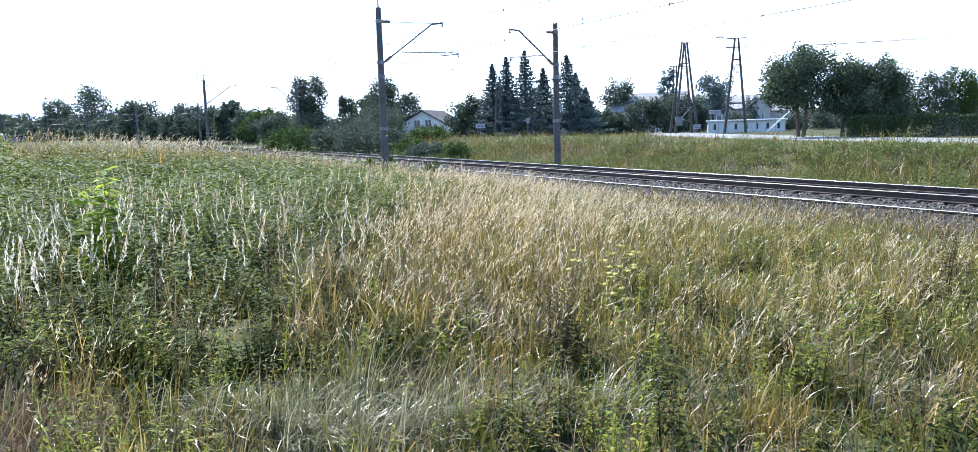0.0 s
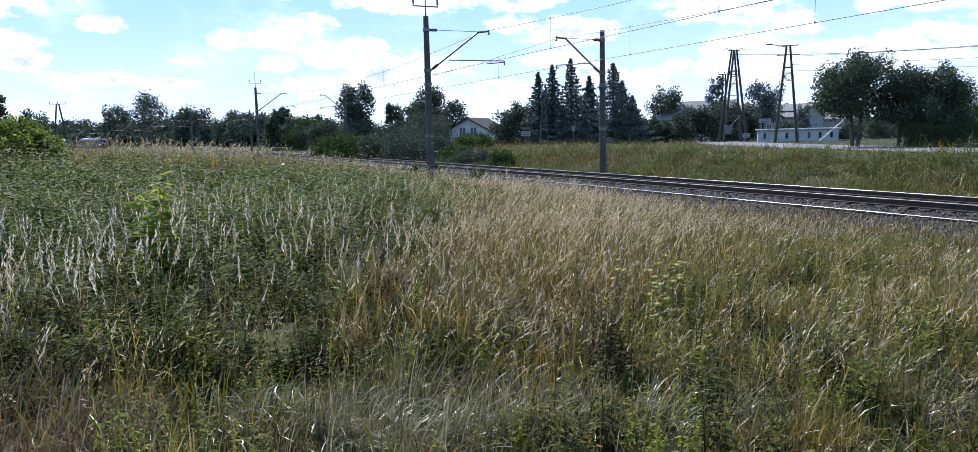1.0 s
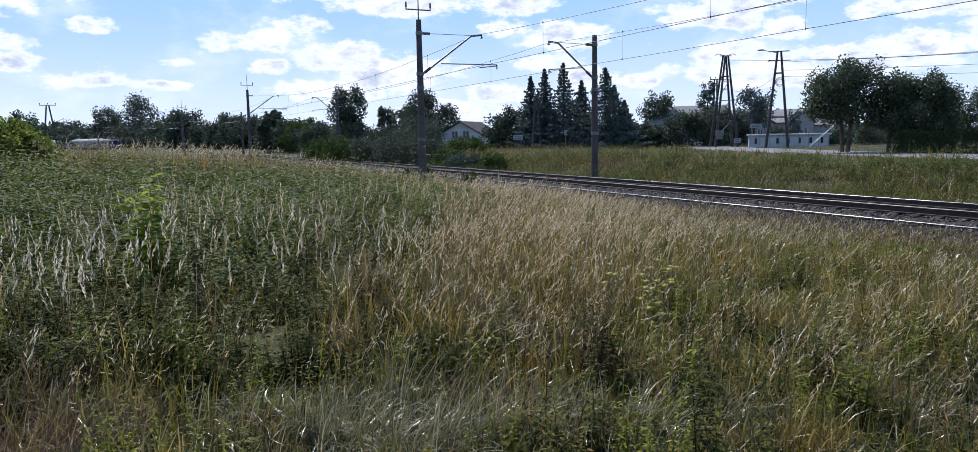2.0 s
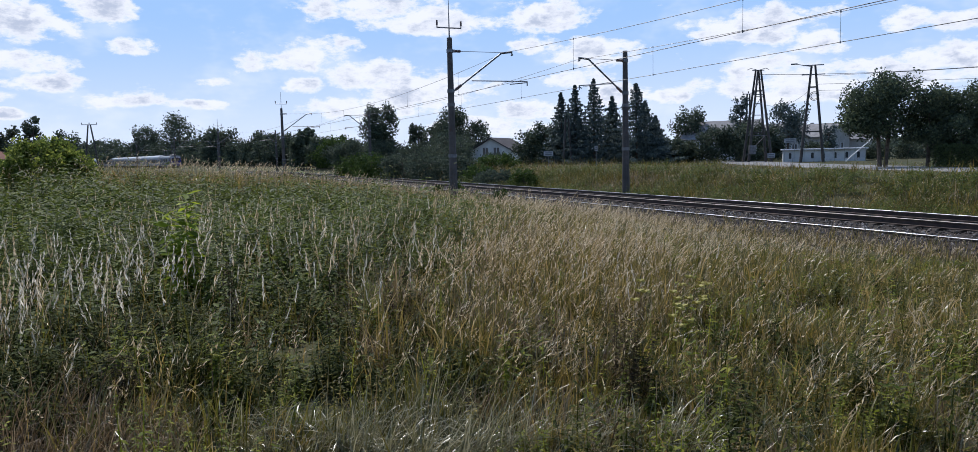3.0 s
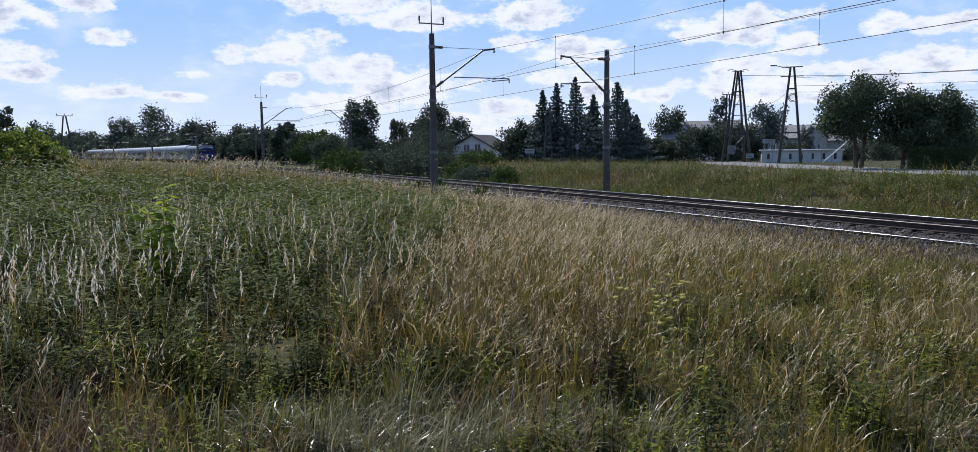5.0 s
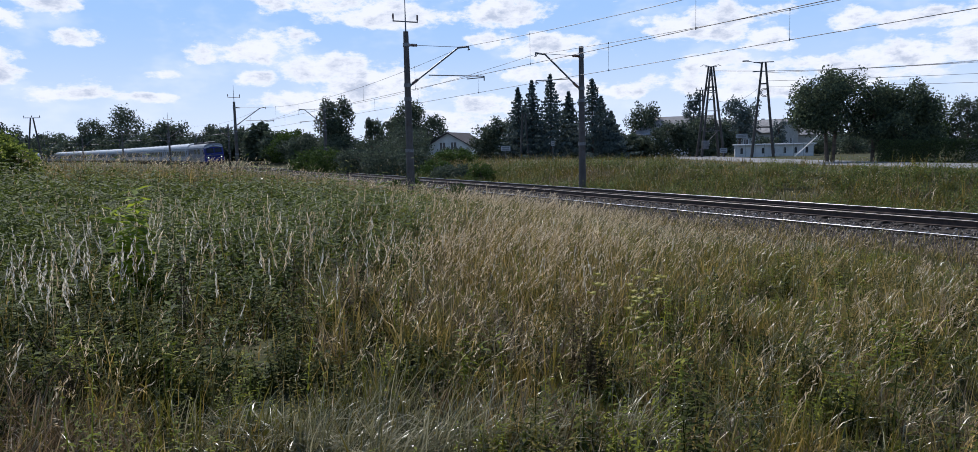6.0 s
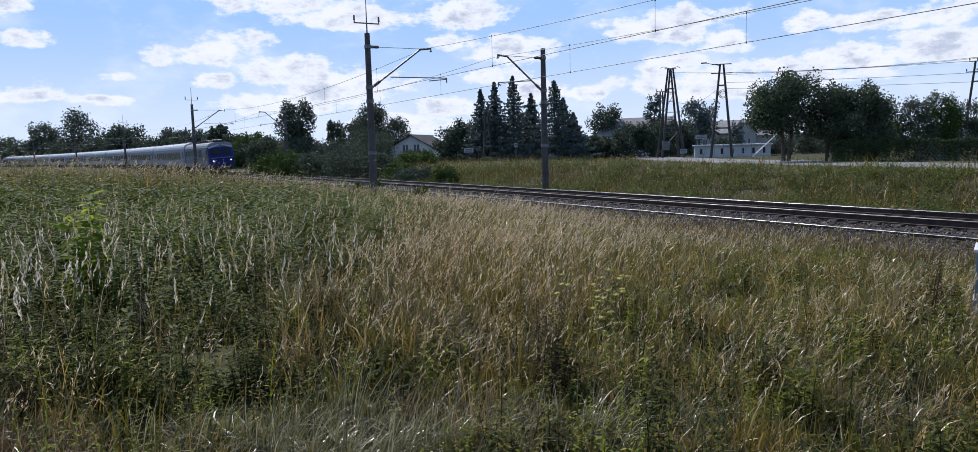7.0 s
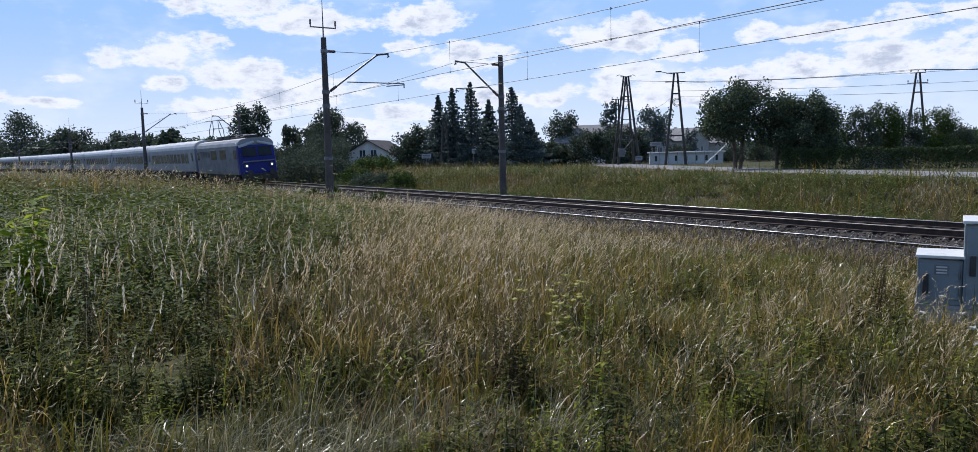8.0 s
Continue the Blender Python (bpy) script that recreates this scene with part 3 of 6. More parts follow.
    box(bm, (0, 0, 0.8), (2.5, 4.2, 0.5), bevel=0.05)
    box(bm, (0, 0, 0.98), (2.9, L - 1.2, 0.14))
    part("underframe", bm, M["under"], c, "grimy dark underframe")
    bogie(c, -4.1, (-1.5, 1.5), 0.62)
    bogie(c, 4.1, (-1.5, 1.5), 0.62)
    return c


SPEED, LOCO_LENGTH, CAR_PITCH, CARS = 33.0, 15.9, 24.5, 9


def train_pose(s_front, length):
    """The pose of a vehicle whose front stands s_front metres along the line."""
    x0, y0, *_ = line_at(s_front + 0.18 * length)
    x1, y1, *_ = line_at(s_front + 0.82 * length)
    hd = math.degrees(math.atan2(y0 - y1, x0 - x1)) - 90
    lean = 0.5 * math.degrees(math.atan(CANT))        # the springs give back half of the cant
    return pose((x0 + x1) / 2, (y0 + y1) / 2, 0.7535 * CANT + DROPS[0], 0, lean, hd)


locomotive = build_locomotive()
carriages = [build_carriage()]
while len(carriages) < CARS:
    carriages.append(copy_thing(carriages[0], Matrix()))


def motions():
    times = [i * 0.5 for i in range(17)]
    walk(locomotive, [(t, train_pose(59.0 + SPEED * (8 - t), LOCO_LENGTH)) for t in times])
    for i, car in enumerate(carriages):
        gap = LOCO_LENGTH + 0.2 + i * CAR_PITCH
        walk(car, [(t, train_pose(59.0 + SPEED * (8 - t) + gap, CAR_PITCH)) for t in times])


# ---- trees and shrubs ----
# leaf_dark, leaf_deep and needle: tones lifted towards blue, haze painted into the foliage
M["leaf_dark"] = leafy("dark_broadleaf", [(0.0, (0.04144, 0.0544, 0.03944)), (0.6, (0.074, 0.0944, 0.06392)), (1.0, (0.1147, 0.1376, 0.085))], 0.28, 0.7, 0.2, 0.12)
M["leaf_mid"] = leafy("mid_broadleaf", [(0.0, (0.028, 0.050, 0.012)), (0.6, (0.055, 0.092, 0.02)), (1.0, (0.10, 0.14, 0.03))], 0.28, 0.7, 0.2, 0.12)
M["leaf_light"] = leafy("light_broadleaf", [(0.0, (0.0653, 0.098, 0.0182)), (0.6, (0.174, 0.217, 0.039)), (1.0, (0.406, 0.434, 0.091))], 0.5, 0.7, 0.2, 0.12)
M["leaf_deep"] = leafy("deep_green_leaves", [(0.0, (0.045, 0.060, 0.045)), (0.6, (0.085, 0.11, 0.068)), (1.0, (0.16, 0.19, 0.10))], 0.32, 0.8, 0.2, 0.08)
# translucency raised as well, to lighten the backlit spruces like haze
M["needle"] = leafy("spruce_needles", [(0.0, (0.06, 0.08, 0.082)), (0.6, (0.105, 0.135, 0.13)), (1.0, (0.16, 0.19, 0.16))], 0.36, 0.75, 0.15, 0.1)


def unit(v):
    return v / np.maximum(np.linalg.norm(v, axis=-1, keepdims=True), 1e-9)


def leaves(P, size, r, droop=0.0):
    """A folded diamond leaf at each point, turned at random."""
    n = len(P)
    d = unit(r.normal(size=(n, 3)) + (0, 0, -droop))
    w = unit(np.cross(d, r.normal(size=(n, 3))))
    up = np.cross(d, w)
    L = (size * r.uniform(0.7, 1.3, n))[:, None]
    V = np.stack([P - d * L * 0.5, P + w * L * 0.32 + up * L * 0.08, P + d * L * 0.5, P - w * L * 0.32 + up * L * 0.08], 1).reshape(-1, 3)
    i = np.arange(n)[:, None] * 4
    return V, np.concatenate([i + (0, 1, 2), i + (0, 2, 3)])


def crown_points(r, n, centres, radii, hollow=0.45):
    k = r.choice(len(centres), n, p=radii ** 2 / (radii ** 2).sum())
    d = unit(r.normal(size=(n, 3)))
    rad = radii[k] * (hollow + (1 - hollow) * r.random(n) ** 0.6) * r.uniform(0.85, 1.12, n)
    return centres[k] + d * rad[:, None] * (1.0, 1.0, 0.82)


def broadleaf(name, x, y, height, width, mat, seed, label, n=5000, leaf=0.22, clear=0.18, trunks=1, category="tree", group="trees beyond the line"):
    r = np.random.default_rng(seed)
    grow = 1.0
    while y > 90 and -80 < across(x * grow, y * grow) < 10 + width * 0.6 * grow:
        grow += 0.03       # keep clear of the line
    x, y, height, width, leaf = x * grow, y * grow, height * grow, width * grow, leaf * grow
    z = float(ground_z(x, y))
    t = thing(name, pose(x, y, z - 0.05, 0, 0, r.uniform(0, 360)), label, category, group)
    h, w = height, width / 2
    nb = 38
    ang, lvl = r.uniform(0, 6.28, nb), np.linspace(clear + 0.06, 0.93, nb) + r.uniform(-0.04, 0.04, nb)
    prof = np.sqrt(np.clip(1 - ((lvl - (clear + 0.45 * (1 - clear))) / (0.62 * (1 - clear))) ** 2, 0.08, 1))
    rad = w * prof * r.uniform(0.35, 0.78, nb)
    centres = np.stack([np.cos(ang) * rad, np.sin(ang) * rad, lvl * h], 1)
    radii = np.maximum(0.17 * w + 0.30 * w * prof * r.uniform(0.45, 1.15, nb), 0.06 * h)
    radii = np.minimum(radii, (1.02 - lvl) * h + 0.06 * h)
    n = int(n * 1.1)
    P = crown_points(r, n, centres, radii, 0.22)
    # loose sprays that break the outline
    k = r.choice(nb, n // 16)
    out = unit(centres[k] - np.array([0, 0, h * 0.45]) + r.normal(0, 0.35 * w, (len(k), 3)))
    P[:len(k)] = centres[k] + out * (radii[k] * r.uniform(0.85, 1.2, len(k)))[:, None]
    P[:, 2] = np.maximum(P[:, 2], 0.05 + 0.3 * r.random(n))
    bm = bmesh.new()
    for j in range(trunks):
        o = 0.0 if trunks == 1 else (j - 0.5) * 0.9
        a0 = Vector((o * 0.4, 0, 0))
        a1 = Vector((o * 0.7, r.uniform(-0.1, 0.1), h * 0.3))
        a2 = Vector((o * 1.3, r.uniform(-0.2, 0.2), h * 0.72))
        tube(bm, a0, a1, 0.026 * h, 0.02 * h, 8)
        tube(bm, a1, a2, 0.02 * h, 0.008 * h, 8)
        for i in range(0, nb, 2):
            s = a1.lerp(a2, min(1.0, max(0.0, (lvl[i] - 0.35) / 0.45)))
            tube(bm, s, Vector(centres[i]), 0.008 * h, 0.003 * h, 5)
    part("trunk", bm, M["bark"], t, "dark bark")
    V, T = leaves(P, leaf * 1.15, r, 0.2)
    ob = new("crown", mesh_np("crown", V, T, mat))
    ob.parent = t
    return t


def spruce(x, y, height, width, seed):
    r = np.random.default_rng(seed)
    z = float(ground_z(x, y))
    t = thing("spruce", pose(x, y, z - 0.05, 0, 0, r.uniform(0, 360)), "tall dark pointed spruce with drooping layered branches", "tree", "spruces in a group")
    bm = bmesh.new()
    tube(bm, (0, 0, 0), (0, 0, height * 0.98), 0.02 * height, 0.004 * height, 8)
    part("trunk", bm, M["bark"], t)
    pts = []
    lvl = 0.04
    while lvl < 0.985:
        reach = width / 2 * ((1 - lvl) ** 1.05) * r.uniform(0.8, 1.15) + 0.10
        k = int(5 + 4 * (1 - lvl))
        for a in r.uniform(0, 6.28) + np.arange(k) * 6.283 / k + r.normal(0, 0.25, k):
            ln = reach * r.uniform(0.55, 1.2)
            m = int(10 + 16 * ln)
            u = r.random(m) ** 0.75
            side = r.normal(size=m) * 0.16 * ln * (1.15 - u)
            X = np.cos(a) * ln * u - np.sin(a) * side
            Y = np.sin(a) * ln * u + np.cos(a) * side
            Z = lvl * height - 0.30 * ln * u + 0.22 * ln * u * u - r.random(m) ** 2 * 0.22
            pts.append(np.stack([X, Y, Z], 1))
        lvl += 0.034 * (1.35 - 0.5 * lvl)
    V, T = leaves(np.concatenate(pts), 0.27, r, 0.5)
    ob = new("crown", mesh_np("crown", V, T, M["needle"]))
    ob.parent = t


M["hedge_leaf"] = leafy("hedge_leaves", [(0.0, (0.03, 0.042, 0.02)), (0.6, (0.055, 0.075, 0.03)), (1.0, (0.10, 0.13, 0.045))], 0.08, 0.7, 0.2, 0.1)
D, MI, LI = M["leaf_dark"], M["leaf_mid"], M["leaf_light"]
DARK = "dense dark green broadleaf tree seen against the light"
SHRUB = "rounded green shrub on the far side of the line"
broadleaf("broadleaf_tree", -27.1, 111.8, 9.5, 6.3, D, 1, "tall round-crowned dark tree standing alone above the shrubs", 6500, 0.3, 0.1)
broadleaf("broadleaf_tree", -16.4, 113.9, 8.3, 6.8, D, 2, DARK, 6500, 0.3, 0.05)
broadleaf("broadleaf_tree", -13.6, 124.4, 6.8, 6.0, D, 3, DARK, 4000, 0.3, 0.05)
broadleaf("broadleaf_tree", -23.3, 122.8, 6.9, 3.6, D, 4, "slim dark broadleaf tree", 3000, 0.3, 0.05)
broadleaf("broadleaf_tree", -20.0, 120.0, 6.0, 4.6, D, 41, DARK, 3000, 0.3, 0.05)
broadleaf("broadleaf_tree", -34.0, 118.0, 4.5, 5.2, D, 42, DARK, 3500, 0.3, 0.03)
broadleaf("shrub", -29.0, 95.7, 3.8, 5.6, MI, 5, SHRUB, 5000, 0.24, 0.02, category="shrub", group="shrubs along the line")
for i, (x, y, h, w) in enumerate([(-20.5, 80, 3.2, 5.0), (-16.4, 77, 3.0, 4.8), (-13.0, 72.5, 3.0, 4.8), (-9.6, 70, 2.6, 3.6), (-7.2, 67.5, 1.7, 3.2),
                                  (-12.0, 82, 3.9, 6.0), (-17.5, 90, 3.6, 6.0), (-23.0, 97, 3.6, 6.0), (-6.5, 79, 1.5, 5.0), (-27.5, 104, 3.7, 6.4), (-14.5, 99, 4.6, 6.5), (-33.0, 116, 3.9, 7.0),
                                  (-24.5, 86, 2.9, 4.4), (-5.1, 61.8, 1.45, 3.8), (-8.0, 96.0, 1.6, 5.0), (-31.5, 104, 3.2, 5.0), (-36, 112, 3.4, 5.0)]):
    broadleaf("shrub", x, y, h, w, D if i % 4 else MI, 60 + i, SHRUB, 3000, 0.2, 0.0, category="shrub", group="shrubs along the line")
broadleaf("shrub", -2.7, 57.9, 1.6, 2.5, MI, 80, "small leafy green shrub at the foot of the bank", 2200, 0.14, 0.0, category="shrub", group="shrubs along the line")
for i, (x, y, h, w) in enumerate([(-100, 173.2, 9.3, 8.6), (-93.5, 176.8, 12.3, 11), (-86, 172, 6.4, 8), (-69.4, 149.7, 7.6, 9.5), (-75, 158, 7.2, 8), (-61, 146, 6.6, 8), (-53.3, 140.2, 5.8, 9),
                                  (-47, 136, 5.4, 7.5), (-57, 143, 6.0, 7), (-41.5, 128, 4.8, 6.5), (-138.6, 220, 8.0, 13), (-150, 214, 7.4, 12), (-128, 222, 7.0, 12), (-116, 212, 7.2, 12), (-163, 208, 7.5, 13), (-45.5, 130, 6.6, 5)]):
    broadleaf("broadleaf_tree", x, y, h, w, D, 100 + i, DARK, 4200, 0.42, 0.03)
rf = np.random.default_rng(170)
for i in range(26):
    a, d = radians(13.5 + 25 * (i + rf.uniform(-0.3, 0.3)) / 26), rf.uniform(150, 215)
    while across(-math.sin(a) * d, math.cos(a) * d) < 17:
        d += 8
    broadleaf("broadleaf_tree", -math.sin(a) * d, math.cos(a) * d, d * rf.uniform(0.019, 0.031), d * rf.uniform(0.035, 0.05), D, 171 + i, DARK, 1700, 0.0033 * d, 0.0)
broadleaf("broadleaf_tree", -44.2, 56.2, 4.8, 2.6, D, 130, "dark tree behind a garden bush", 2500, 0.2, 0.1)
broadleaf("broadleaf_tree", -41.6, 55.6, 5.6, 1.9, D, 131, "dark slender tree behind a garden bush", 2000, 0.2, 0.1)
broadleaf("broadleaf_tree", -51.4, 73.8, 5.0, 3.4, D, 132, DARK, 2500, 0.22, 0.05)
for i, (x, y, h, w) in enumerate([(0.4, 88, 8.6, 4.6), (2.0, 86, 9.2, 4.8), (4.0, 83.9, 9.7, 5.6), (6.3, 87.8, 8.0, 4.6), (8.7, 84.5, 9.2, 7.6), (11.0, 86, 5.6, 4.6), (10.0, 87.5, 7.4, 5.0), (1.2, 90, 6.5, 5.0)]):
    spruce(x, y, h, w * 1.4, 200 + i)
for i, (x, y, h, w) in enumerate([(-1.6, 90, 4.9, 4.2), (-3.6, 92, 3.9, 4.0), (1.4, 91, 5.7, 6.0), (5.0, 89, 6.0, 6.4), (11.6, 89.1, 3.6, 3.8), (13.6, 90, 2.9, 3.4), (15.4, 92, 2.6, 3.2)]):
    broadleaf("broadleaf_tree", x, y, h, w, D, 220 + i, "low dark garden tree below the spruces", 3000, 0.24, 0.0)
broadleaf("broadleaf_tree", 19.2, 110.2, 7.4, 6.0, D, 240, "round dark tree beside a grey house", 4500, 0.28, 0.08)
for i, (x, y, h, w) in enumerate([(17.8, 89.9, 4.1, 4.4), (20.8, 90, 4.3, 4.6), (23.0, 92, 4.6, 4.0), (26.0, 96, 4.2, 4.0)]):
    broadleaf("broadleaf_tree", x, y, h, w, D, 250 + i, "dark bushy tree in front of a house", 3200, 0.24, 0.0)
broadleaf("conifer", 23.3, 98.5, 8.3, 2.8, M["needle"], 260, "narrow dark conifer behind a power pole", 3000, 0.22, 0.05)
broadleaf("pine", 29.9, 100.6, 7.5, 5.0, M["needle"], 261, "dark irregular pine with layered boughs", 3000, 0.26, 0.3)
broadleaf("conifer", 39.5, 113.3, 4.8, 2.6, M["needle"], 262, "small dark conifer among houses", 1600, 0.24, 0.05)
broadleaf("roadside_tree", 22.9, 55.1, 6.4, 5.6, M["leaf_deep"], 270, "two-stemmed dark tree with a spreading crown beside the road", 15000, 0.165, 0.36, trunks=2)
broadleaf("roadside_tree", 27.3, 53.4, 5.3, 4.8, M["leaf_deep"], 271, "dense dark rounded tree reaching the ground by the road", 14000, 0.165, 0.0)
broadleaf("roadside_tree", 25.4, 53.9, 5.4, 3.6, M["leaf_deep"], 272, "dense dark leafy tree beside the road", 8000, 0.165, 0.25)
for i, (x, y, h, w) in enumerate([(33.9, 64.0, 4.5, 3.0), (35.6, 65.5, 4.7, 4.0), (37.8, 63.7, 5.0, 3.6), (40.2, 64.3, 5.4, 3.4), (42.5, 65.0, 4.5, 3.6), (45.3, 64.5, 4.9, 3.8), (48.3, 66.7, 3.5, 4.0), (51.7, 69, 2.9, 4.2), (55, 71, 3.0, 3.8)]):
    broadleaf("garden_tree", x, y, h, w, MI if i % 2 else D, 280 + i, "leafy green garden tree behind a clipped hedge", 7000, 0.13, 0.05)
for i, (s, o, h, w) in enumerate([(38.6, -2.3, 0.75, 1.0), (33.4, -2.0, 0.62, 1.0), (40.6, -2.6, 0.5, 0.7)]):
    bx, by, *_ = line_at(s, o)
    broadleaf("trackside_bush", bx, by, h + 0.2, w, MI, 310 + i, "small green bush beside the foot of a mast", 1500, 0.07, 0.0, category="bush", group="bushes")
for i, (a, d, top, w, n) in enumerate([(36.9, 27.0, 3.0, 1.55, 6000), (35.4, 27.6, 3.05, 1.35, 5200), (34.1, 27.2, 2.65, 1.0, 2600), (38.0, 26.4, 2.6, 0.9, 2600)]):
    ex, ey = -math.sin(radians(a)) * d, math.cos(radians(a)) * d
    broadleaf("elder_bush", ex, ey, top - float(ground_z(ex, ey)), w, LI, 300 + i, "light green leafy elder bush at the edge of the nettles", n, 0.085, 0.0, category="bush", group="elder bushes")



def make_hedge(x, y, length, height, depth, turn, seed):
    r = np.random.default_rng(seed)
    t = thing("hedge", pose(x, y, float(ground_z(x, y)) - 0.05, 0, 0, turn), "dark clipped garden hedge with a sunlit top beside the road", "hedge", "garden hedges")
    n = int(1700 * length)
    P = np.stack([r.uniform(-length / 2, length / 2, n), r.uniform(-depth / 2, depth / 2, n), r.uniform(0, 1, n) ** 0.8 * height], 1)
    face = r.random(n)
    P[:, 1] = np.where(face < 0.45, -depth / 2 + r.normal(0, 0.05, n), P[:, 1])
    P[:, 2] = np.where(face > 0.62, height + r.normal(0, 0.06, n) + 0.05 * np.sin(P[:, 0] * 2.1), P[:, 2])
    V, T = leaves(P, 0.11, r)
    ob = new("foliage", mesh_np("foliage", V, T, M["hedge_leaf"]))
    ob.parent = t
    bm = bmesh.new()
    for i in range(int(length / 0.6)):
        px = -length / 2 + 0.3 + i * 0.6
        tube(bm, (px, 0, 0), (px + r.uniform(-0.1, 0.1), 0, height * 0.85), 0.03, 0.012, 5)
    part("stems", bm, M["bark"], t)


for i, (x, y, h, w) in enumerate([(34.5, 84, 1.8, 3.4), (38.5, 86, 2.0, 3.8), (31.5, 95, 2.2, 4.0), (42.0, 90, 2.4, 4.2)]):
    broadleaf("shrub", x, y, h, w, D, 340 + i, "low dark shrub at the back of a garden", 1800, 0.2, 0.0, category="shrub", group="garden shrubs")
make_hedge(27.9, 50.8, 6.4, 1.45, 1.0, -30, 320)
make_hedge(33.6, 46.6, 7.6, 1.35, 1.0, -38, 321)


def far_woods():
    """The belt of woods and gardens along the horizon."""
    r = np.random.default_rng(330)
    parts = []
    for i in range(120):
        a = radians(-55 + 112 * (i + r.random()) / 120)
        d = r.uniform(270, 420)
        c = np.array([math.sin(a) * d, math.cos(a) * d, 0.6])
        h, w = r.uniform(4.5, 8.5), r.uniform(5, 9)
        k = 5
        cen = c + np.stack([r.uniform(-w, w, k), r.uniform(-w, w, k), r.uniform(0.3, 0.72, k) * h], 1)
        P = crown_points(r, 260, cen, r.uniform(0.25, 0.42, k) * h, 0.3)
        P[:, 2] = np.maximum(P[:, 2], 0.4)
        parts.append(leaves(P, 1.4, r))
    V, T = joined(parts)
    tagged(new("far_woods", mesh_np("far_woods", V, T, M["leaf_dark"])), "distant belt of dark trees along the horizon", "woods", kind="stuff")


far_woods()

# ---- road, buildings, poles ----
M["plaster"] = surface("pale_plaster", worn((0.24, 0.23, 0.21), (0.32, 0.31, 0.28), 0.8, (0.18, 0.17, 0.16), 2.5), 0.9, bump=0.2)
M["gable_wall"] = surface("pale_gable_plaster", worn((0.50, 0.49, 0.46), (0.62, 0.61, 0.57), 0.8, (0.42, 0.41, 0.38), 2.5), 0.9, bump=0.2)
M["white_wall"] = surface("white_panel", worn((0.44, 0.45, 0.45), (0.56, 0.57, 0.57), 0.9, (0.36, 0.36, 0.36), 3.0), 0.6)
M["tile_roof"] = surface("brown_tile_roof", worn((0.13, 0.062, 0.042), (0.21, 0.105, 0.07), 1.2, (0.09, 0.05, 0.04), 3.0), 0.85, bump=0.4, bump_scale=12, spec=0.1)
M["grey_roof"] = surface("grey_sheet_roof", worn((0.16, 0.155, 0.15), (0.25, 0.24, 0.235), 1.0, (0.12, 0.11, 0.1), 3.0), 0.8, spec=0.15)
M["dark_roof"] = surface("dark_sheet_roof", worn((0.05, 0.045, 0.045), (0.085, 0.075, 0.072), 1.0, (0.04, 0.035, 0.03), 3.0), 0.85, spec=0.1)
M["pane"] = surface("window_pane", worn((0.03, 0.035, 0.04), (0.06, 0.065, 0.07), 0.6), 0.08)
M["green_post"] = surface("painted_steel_post", worn((0.25, 0.28, 0.26), (0.36, 0.38, 0.36), 3.0), 0.5, 0.3)
M["cabinet_paint"] = surface("pale_grey_cabinet_paint", worn((0.1558, 0.1845, 0.204), (0.205, 0.2337, 0.248), 1.5, (0.123, 0.1353, 0.14), 4.0), 0.5, bump=0.08)
M["black_plastic"] = surface("black_plastic", worn((0.02, 0.02, 0.022), (0.035, 0.035, 0.04), 9.0), 0.4)
M["sign_white"] = surface("sign_white", worn((0.5, 0.5, 0.5), (0.62, 0.62, 0.62), 3.0, (0.4, 0.4, 0.38), 5.0), 0.5)
# far paler than the cabinet body: the sun on the lid put into its colour
M["lid_sunlit"] = surface("sunlit_white_lid", worn((0.528, 0.5214, 0.494), (0.624, 0.6162, 0.5852), 3.0, (0.4, 0.3871, 0.3496), 6.0), 0.5)
M["sign_dull"] = surface("dull_sign_board", worn((0.20, 0.21, 0.22), (0.28, 0.29, 0.30), 3.0, (0.16, 0.16, 0.16), 5.0), 0.6)
M["sign_grey"] = surface("sign_marking", worn((0.07, 0.08, 0.09), (0.11, 0.12, 0.13), 8.0), 0.5)


def road_x(y):
    """The middle of the road, which swings to the right as it nears the line."""
    return 20.6 + 0.0036 * np.maximum(0.0, 80.0 - np.asarray(y, float)) ** 2


def make_road():
    bm = bmesh.new()
    ys = [24 + 3 * i for i in range(58)]
    pts = []
    for y in ys:
        x = float(road_x(y))
        z = max(float(ground_z(x, y)), 0.2) + 0.02
        pts.append((x, y, z, 1.0, 0.0, 0.0))
    swept(bm, pts, [(-3.2, -0.12), (-3.1, 0.0), (0.0, 0.05), (3.1, 0.0), (3.2, -0.12)], closed=False)
    tagged(new("road", finish("road", bm, M["asphalt"])), "sun-bleached asphalt road beyond the bank", "road", kind="structure")


make_road()


